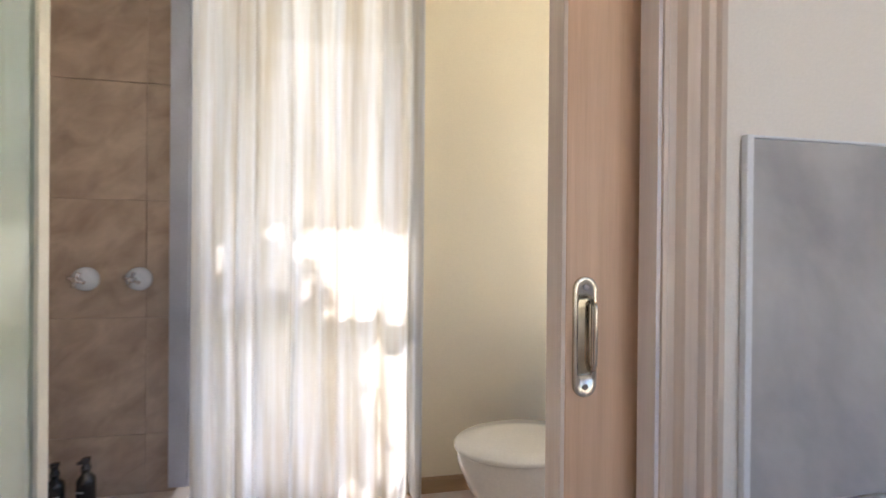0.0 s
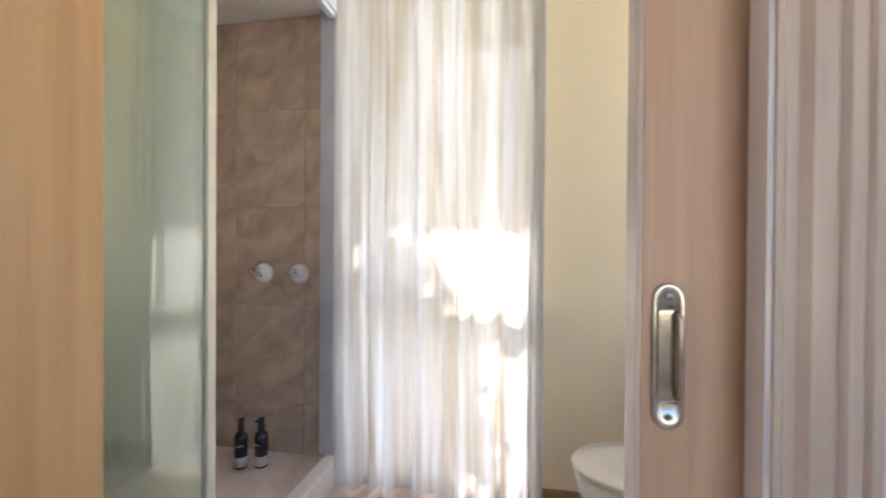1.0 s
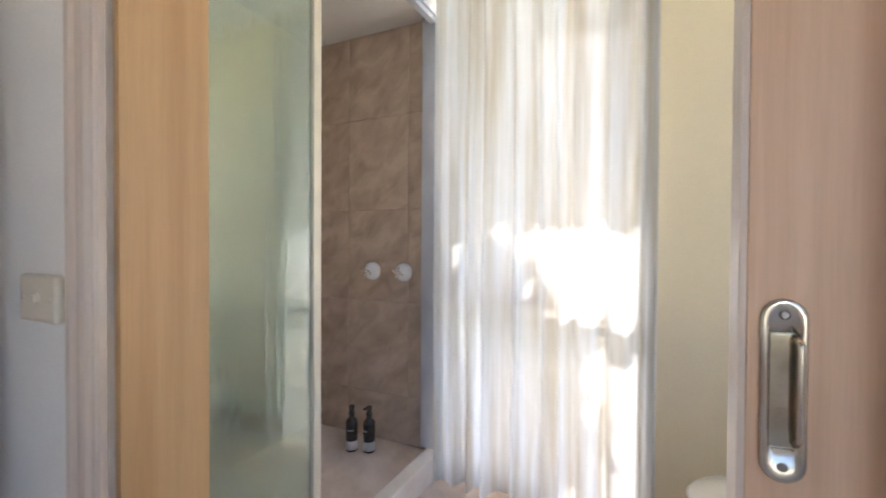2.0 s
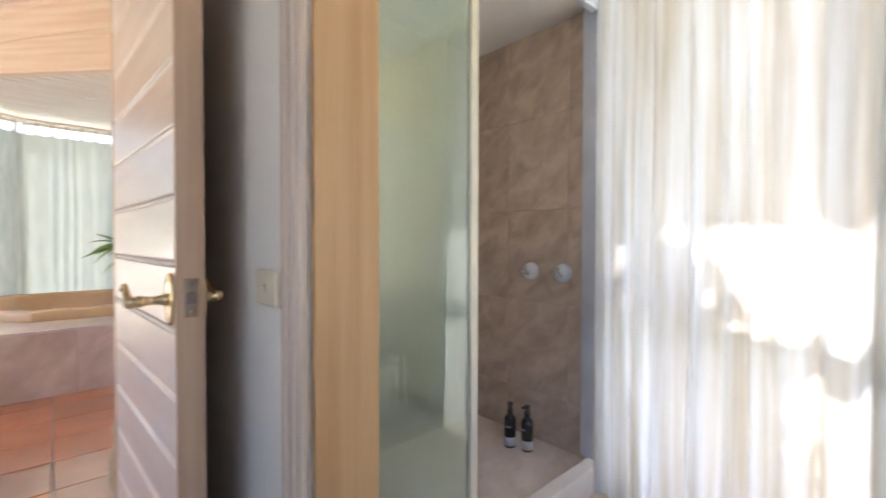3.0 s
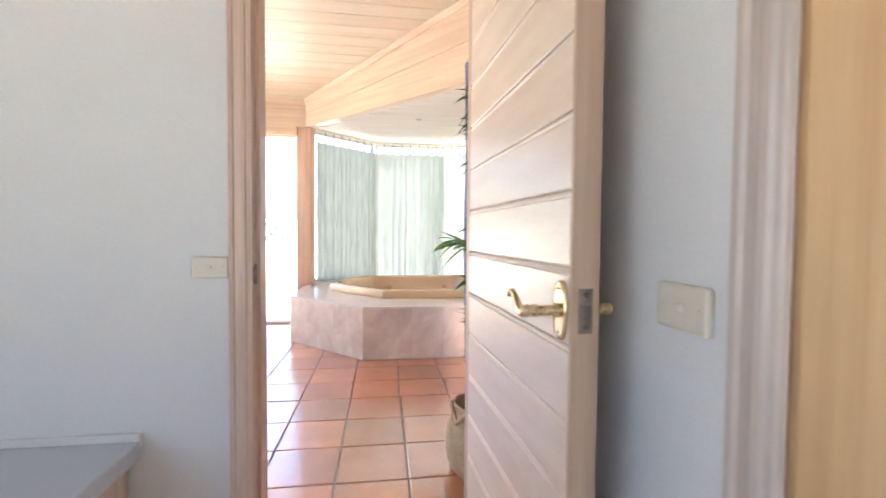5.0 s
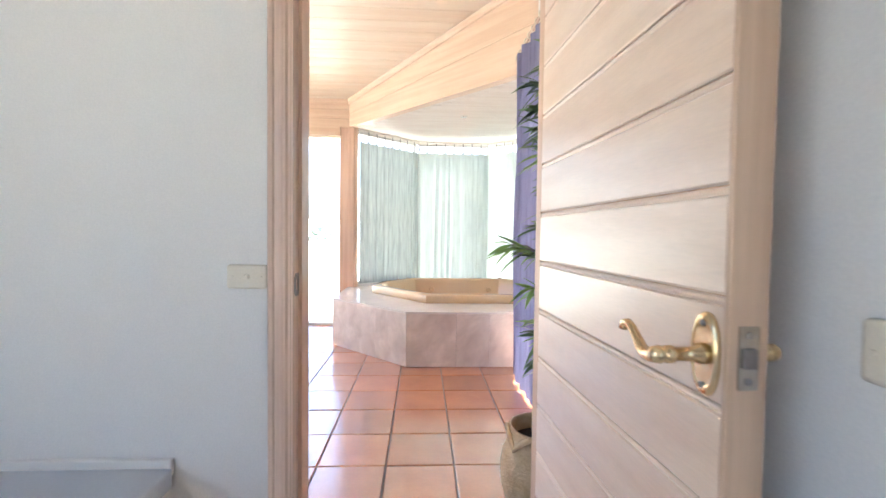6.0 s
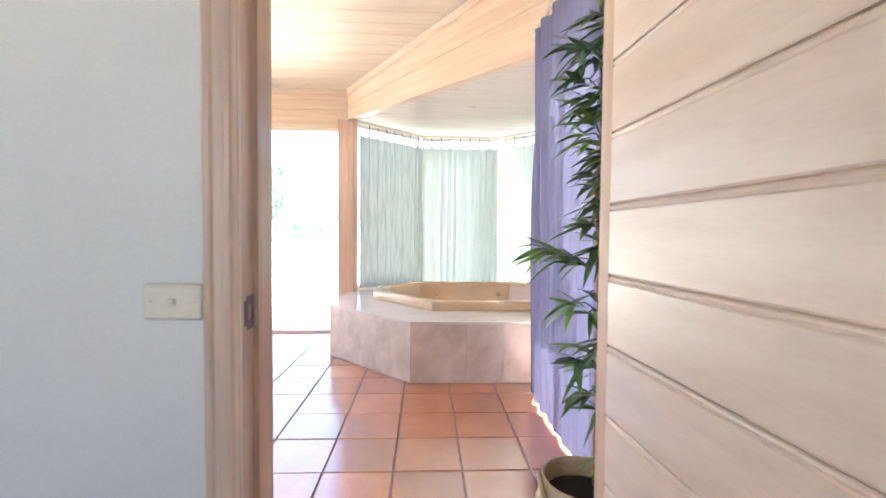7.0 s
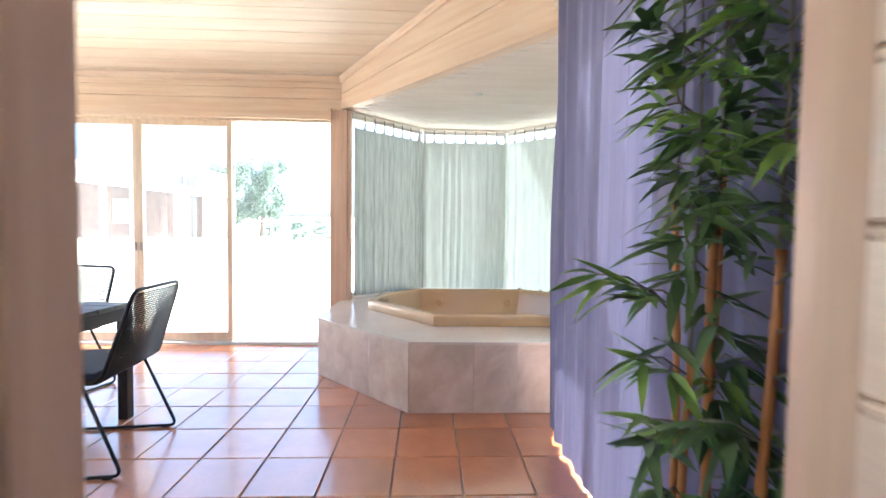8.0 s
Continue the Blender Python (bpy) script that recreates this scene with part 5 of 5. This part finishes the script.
part("upper_room", boxes((9.5, 1.6, 0, 12.5, 4.4, 4.35), bevel=0.02), PALE_PAINT, house)
for y in (2.0, 3.1):
    w = part("window", boxes((9.45, y, 3.2, 9.499, y + 0.8, 4.0)), ROOF_RED, house)
    part("pane", boxes((9.43, y + 0.06, 3.26, 9.449, y + 0.74, 3.94)), GLASS, w)


def lattice(m, length, height):
    """Crossed battens at 45 degrees inside a rail frame."""
    ob = thing("lattice_fence", "grey diagonal garden lattice beside brick piers", "fence", m, group="lattice fences")
    bm = bmesh.new()
    for s in (-1, 1):
        c = -height + 0.11
        while c < length:
            lo, hi = max(0.0, c), min(length, c + height)
            z0, z1 = (lo - c, hi - c) if s > 0 else (height - lo + c, height - hi + c)
            tube(bm, [(lo, 0.012 * s, z0), (hi, 0.012 * s, z1)], 0.022, 4)
            c += 0.21
    tagged(part("lattice", bm, LATTICE, ob), kind="stuff")
    part("rail", boxes((0, -0.03, height, length, 0.03, height + 0.06)), LATTICE, ob)
    part("rail", boxes((0, -0.03, -0.02, length, 0.03, 0.04)), LATTICE, ob)
    return ob


lattice(pose(-13.66, 25.7, 0.74, 0, 0, 75.9), 1.65, 2.3)
lattice(pose(-13.05, 28.5, 0.74, 0, 0, -2), 1.5, 2.35)


def tree(name, x, y, h, spread, seed, label, leaves=5200, trunk=True, z0=0.70):
    r = random.Random(seed)
    ob = thing(name, label, "tree", pose(x, y, z0))
    if trunk:
        bm = bmesh.new()
        tube(bm, [(0, 0, 0), (0.05, 0.02, h * 0.25), (0.0, 0.05, h * 0.55), (0.08, 0.0, h * 0.8)], 0.16, 8, taper=[1.2, 0.9, 0.6, 0.25])
        for k in range(7):
            a = r.uniform(0, 6.28)
            z = h * r.uniform(0.3, 0.65)
            tube(bm, [(0, 0, z), (spread * 0.35 * math.cos(a), spread * 0.35 * math.sin(a), z + h * 0.12), (spread * 0.7 * math.cos(a), spread * 0.7 * math.sin(a), z + h * 0.2)], 0.06, 6, taper=[1, 0.7, 0.3])
        part("trunk", bm, BARK, ob)
    bm = bmesh.new()
    clumps = [(r.gauss(0, spread * 0.42), r.gauss(0, spread * 0.42), h * r.uniform(0.25 if trunk else 0.05, 0.95)) for _ in range(26)]
    for _ in range(leaves):
        cx, cy, cz = r.choice(clumps)
        p = Vector((cx + r.gauss(0, spread * 0.13), cy + r.gauss(0, spread * 0.13), max(0.05, cz + r.gauss(0, h * 0.05))))
        d = Vector((r.gauss(0, 1), r.gauss(0, 1), r.gauss(0, 1))).normalized()
        s = d.cross(Vector((r.gauss(0, 1), r.gauss(0, 1), r.gauss(0, 1)))).normalized()
        q = 0.06 + 0.03 * h * 0.4
        bm.faces.new([bm.verts.new(p + e) for e in (-d * q, s * q * 0.5, d * q, -s * q * 0.5)])
    tagged(part("crown", bm, BUSH, ob), kind="stuff")
    return ob


tree("garden_tree", -12.3, 34.4, 5.6, 1.7, 3, "dense dark garden tree behind the lawn")
tree("garden_tree", -14.9, 35.4, 5.8, 1.7, 8, "dense dark garden tree behind the lawn")
# Third tree is out of view, added to break up sun on the voile.
tree("garden_tree", 4.5, 1.85, 3.55, 0.85, 12, "unseen leafy tree added to dapple the toilet curtain", 1700, z0=-0.25)
tree("shrub", -6.5, 23.6, 1.15, 0.6, 5, "low round garden shrub", 900, False)
tree("shrub", -7.9, 24.6, 0.9, 0.6, 6, "low round garden shrub", 900, False)
tree("shrub", -6.0, 27.0, 1.1, 0.8, 7, "low round garden shrub", 900, False)
bird = thing("garden_post", "white garden post with a cross arm", "post", pose(-7.13, 22.1, 0.70))
part("upright", boxes((-0.05, -0.05, 0, 0.05, 0.05, 1.08), bevel=0.01), PALE_PAINT, bird)
part("arm", boxes((-0.5, -0.04, 0.9, 0.45, 0.04, 0.98), bevel=0.01), PALE_PAINT, bird)

# ---- tiles of the walls and floors ----
def tile_mesh(name, sx, sy, th, mat, bevel=0.003):
    """A flat tile from the origin along x and y, its face at z = 0."""
    bm = bmesh.new()
    b = bevel
    lo = [bm.verts.new((x, y, -th)) for x, y in ((0, 0), (sx, 0), (sx, sy), (0, sy))]
    me = [bm.verts.new((x, y, -b)) for x, y in ((0, 0), (sx, 0), (sx, sy), (0, sy))]
    hi = [bm.verts.new((x, y, 0)) for x, y in ((b, b), (sx - b, b), (sx - b, sy - b), (b, sy - b))]
    for a, c in ((lo, me), (me, hi)):
        for i in range(4):
            bm.faces.new((a[i], a[(i + 1) % 4], c[(i + 1) % 4], c[i]))
    bm.faces.new(hi)
    return mesh_of(name, bm, mat)


def lay(name, me, parent, m):
    ob = new(name, me)
    ob.parent = parent
    ob.matrix_basis = m
    return ob


rng = random.Random(4)
TILE, JOINT = 0.34, 0.007
tm = tile_mesh("floor_tile", TILE - JOINT, TILE - JOINT, 0.02, TERRA, 0.004)
for i in range(-14, 4):
    for j in range(-5, 8):
        x, y = i * TILE + JOINT / 2, 3.72 + j * TILE + JOINT / 2
        if x < -4.6 or x + TILE > 1.40 or y < 2.02 or y + TILE > 6.6 or (x + y > 4.95 and x > -0.9 and y > 4.5 and x + y > 5.2):
            continue
        lay("tile", tm, floor_sun, pose(x, y, rng.uniform(-0.0012, 0.0012), rng.uniform(-0.15, 0.15), rng.uniform(-0.15, 0.15), rng.uniform(-0.15, 0.15)))
TH_W, TW_W = 0.512, 0.40
sm = tile_mesh("wall_tile", TW_W - 0.002, TH_W - 0.002, 0.008, SHOWER_TILE, 0.0015)
sm_first = tile_mesh("wall_tile", 0.200, TH_W - 0.002, 0.008, SHOWER_TILE, 0.0015)
east, north = bpy.data.objects["wall_shower_east"], bpy.data.objects["wall_shower_north"]
for r in range(-1, 5):
    z = 0.275 + r * TH_W
    for c in range(3):
        lay("tile", sm_first if c == 0 else sm, east, Matrix.Translation((2.352, 1.674 + c * TW_W, z)) @ Matrix(((0, 0, -1, 0), (-1, 0, 0, 0), (0, 1, 0, 0), (0, 0, 0, 1))))
    for c in range(4):
        lay("tile", sm, north, Matrix.Translation((0.89 + c * TW_W, 2.330, z)) @ Matrix(((1, 0, 0, 0), (0, 0, -1, 0), (0, 1, 0, 0), (0, 0, 0, 1))))
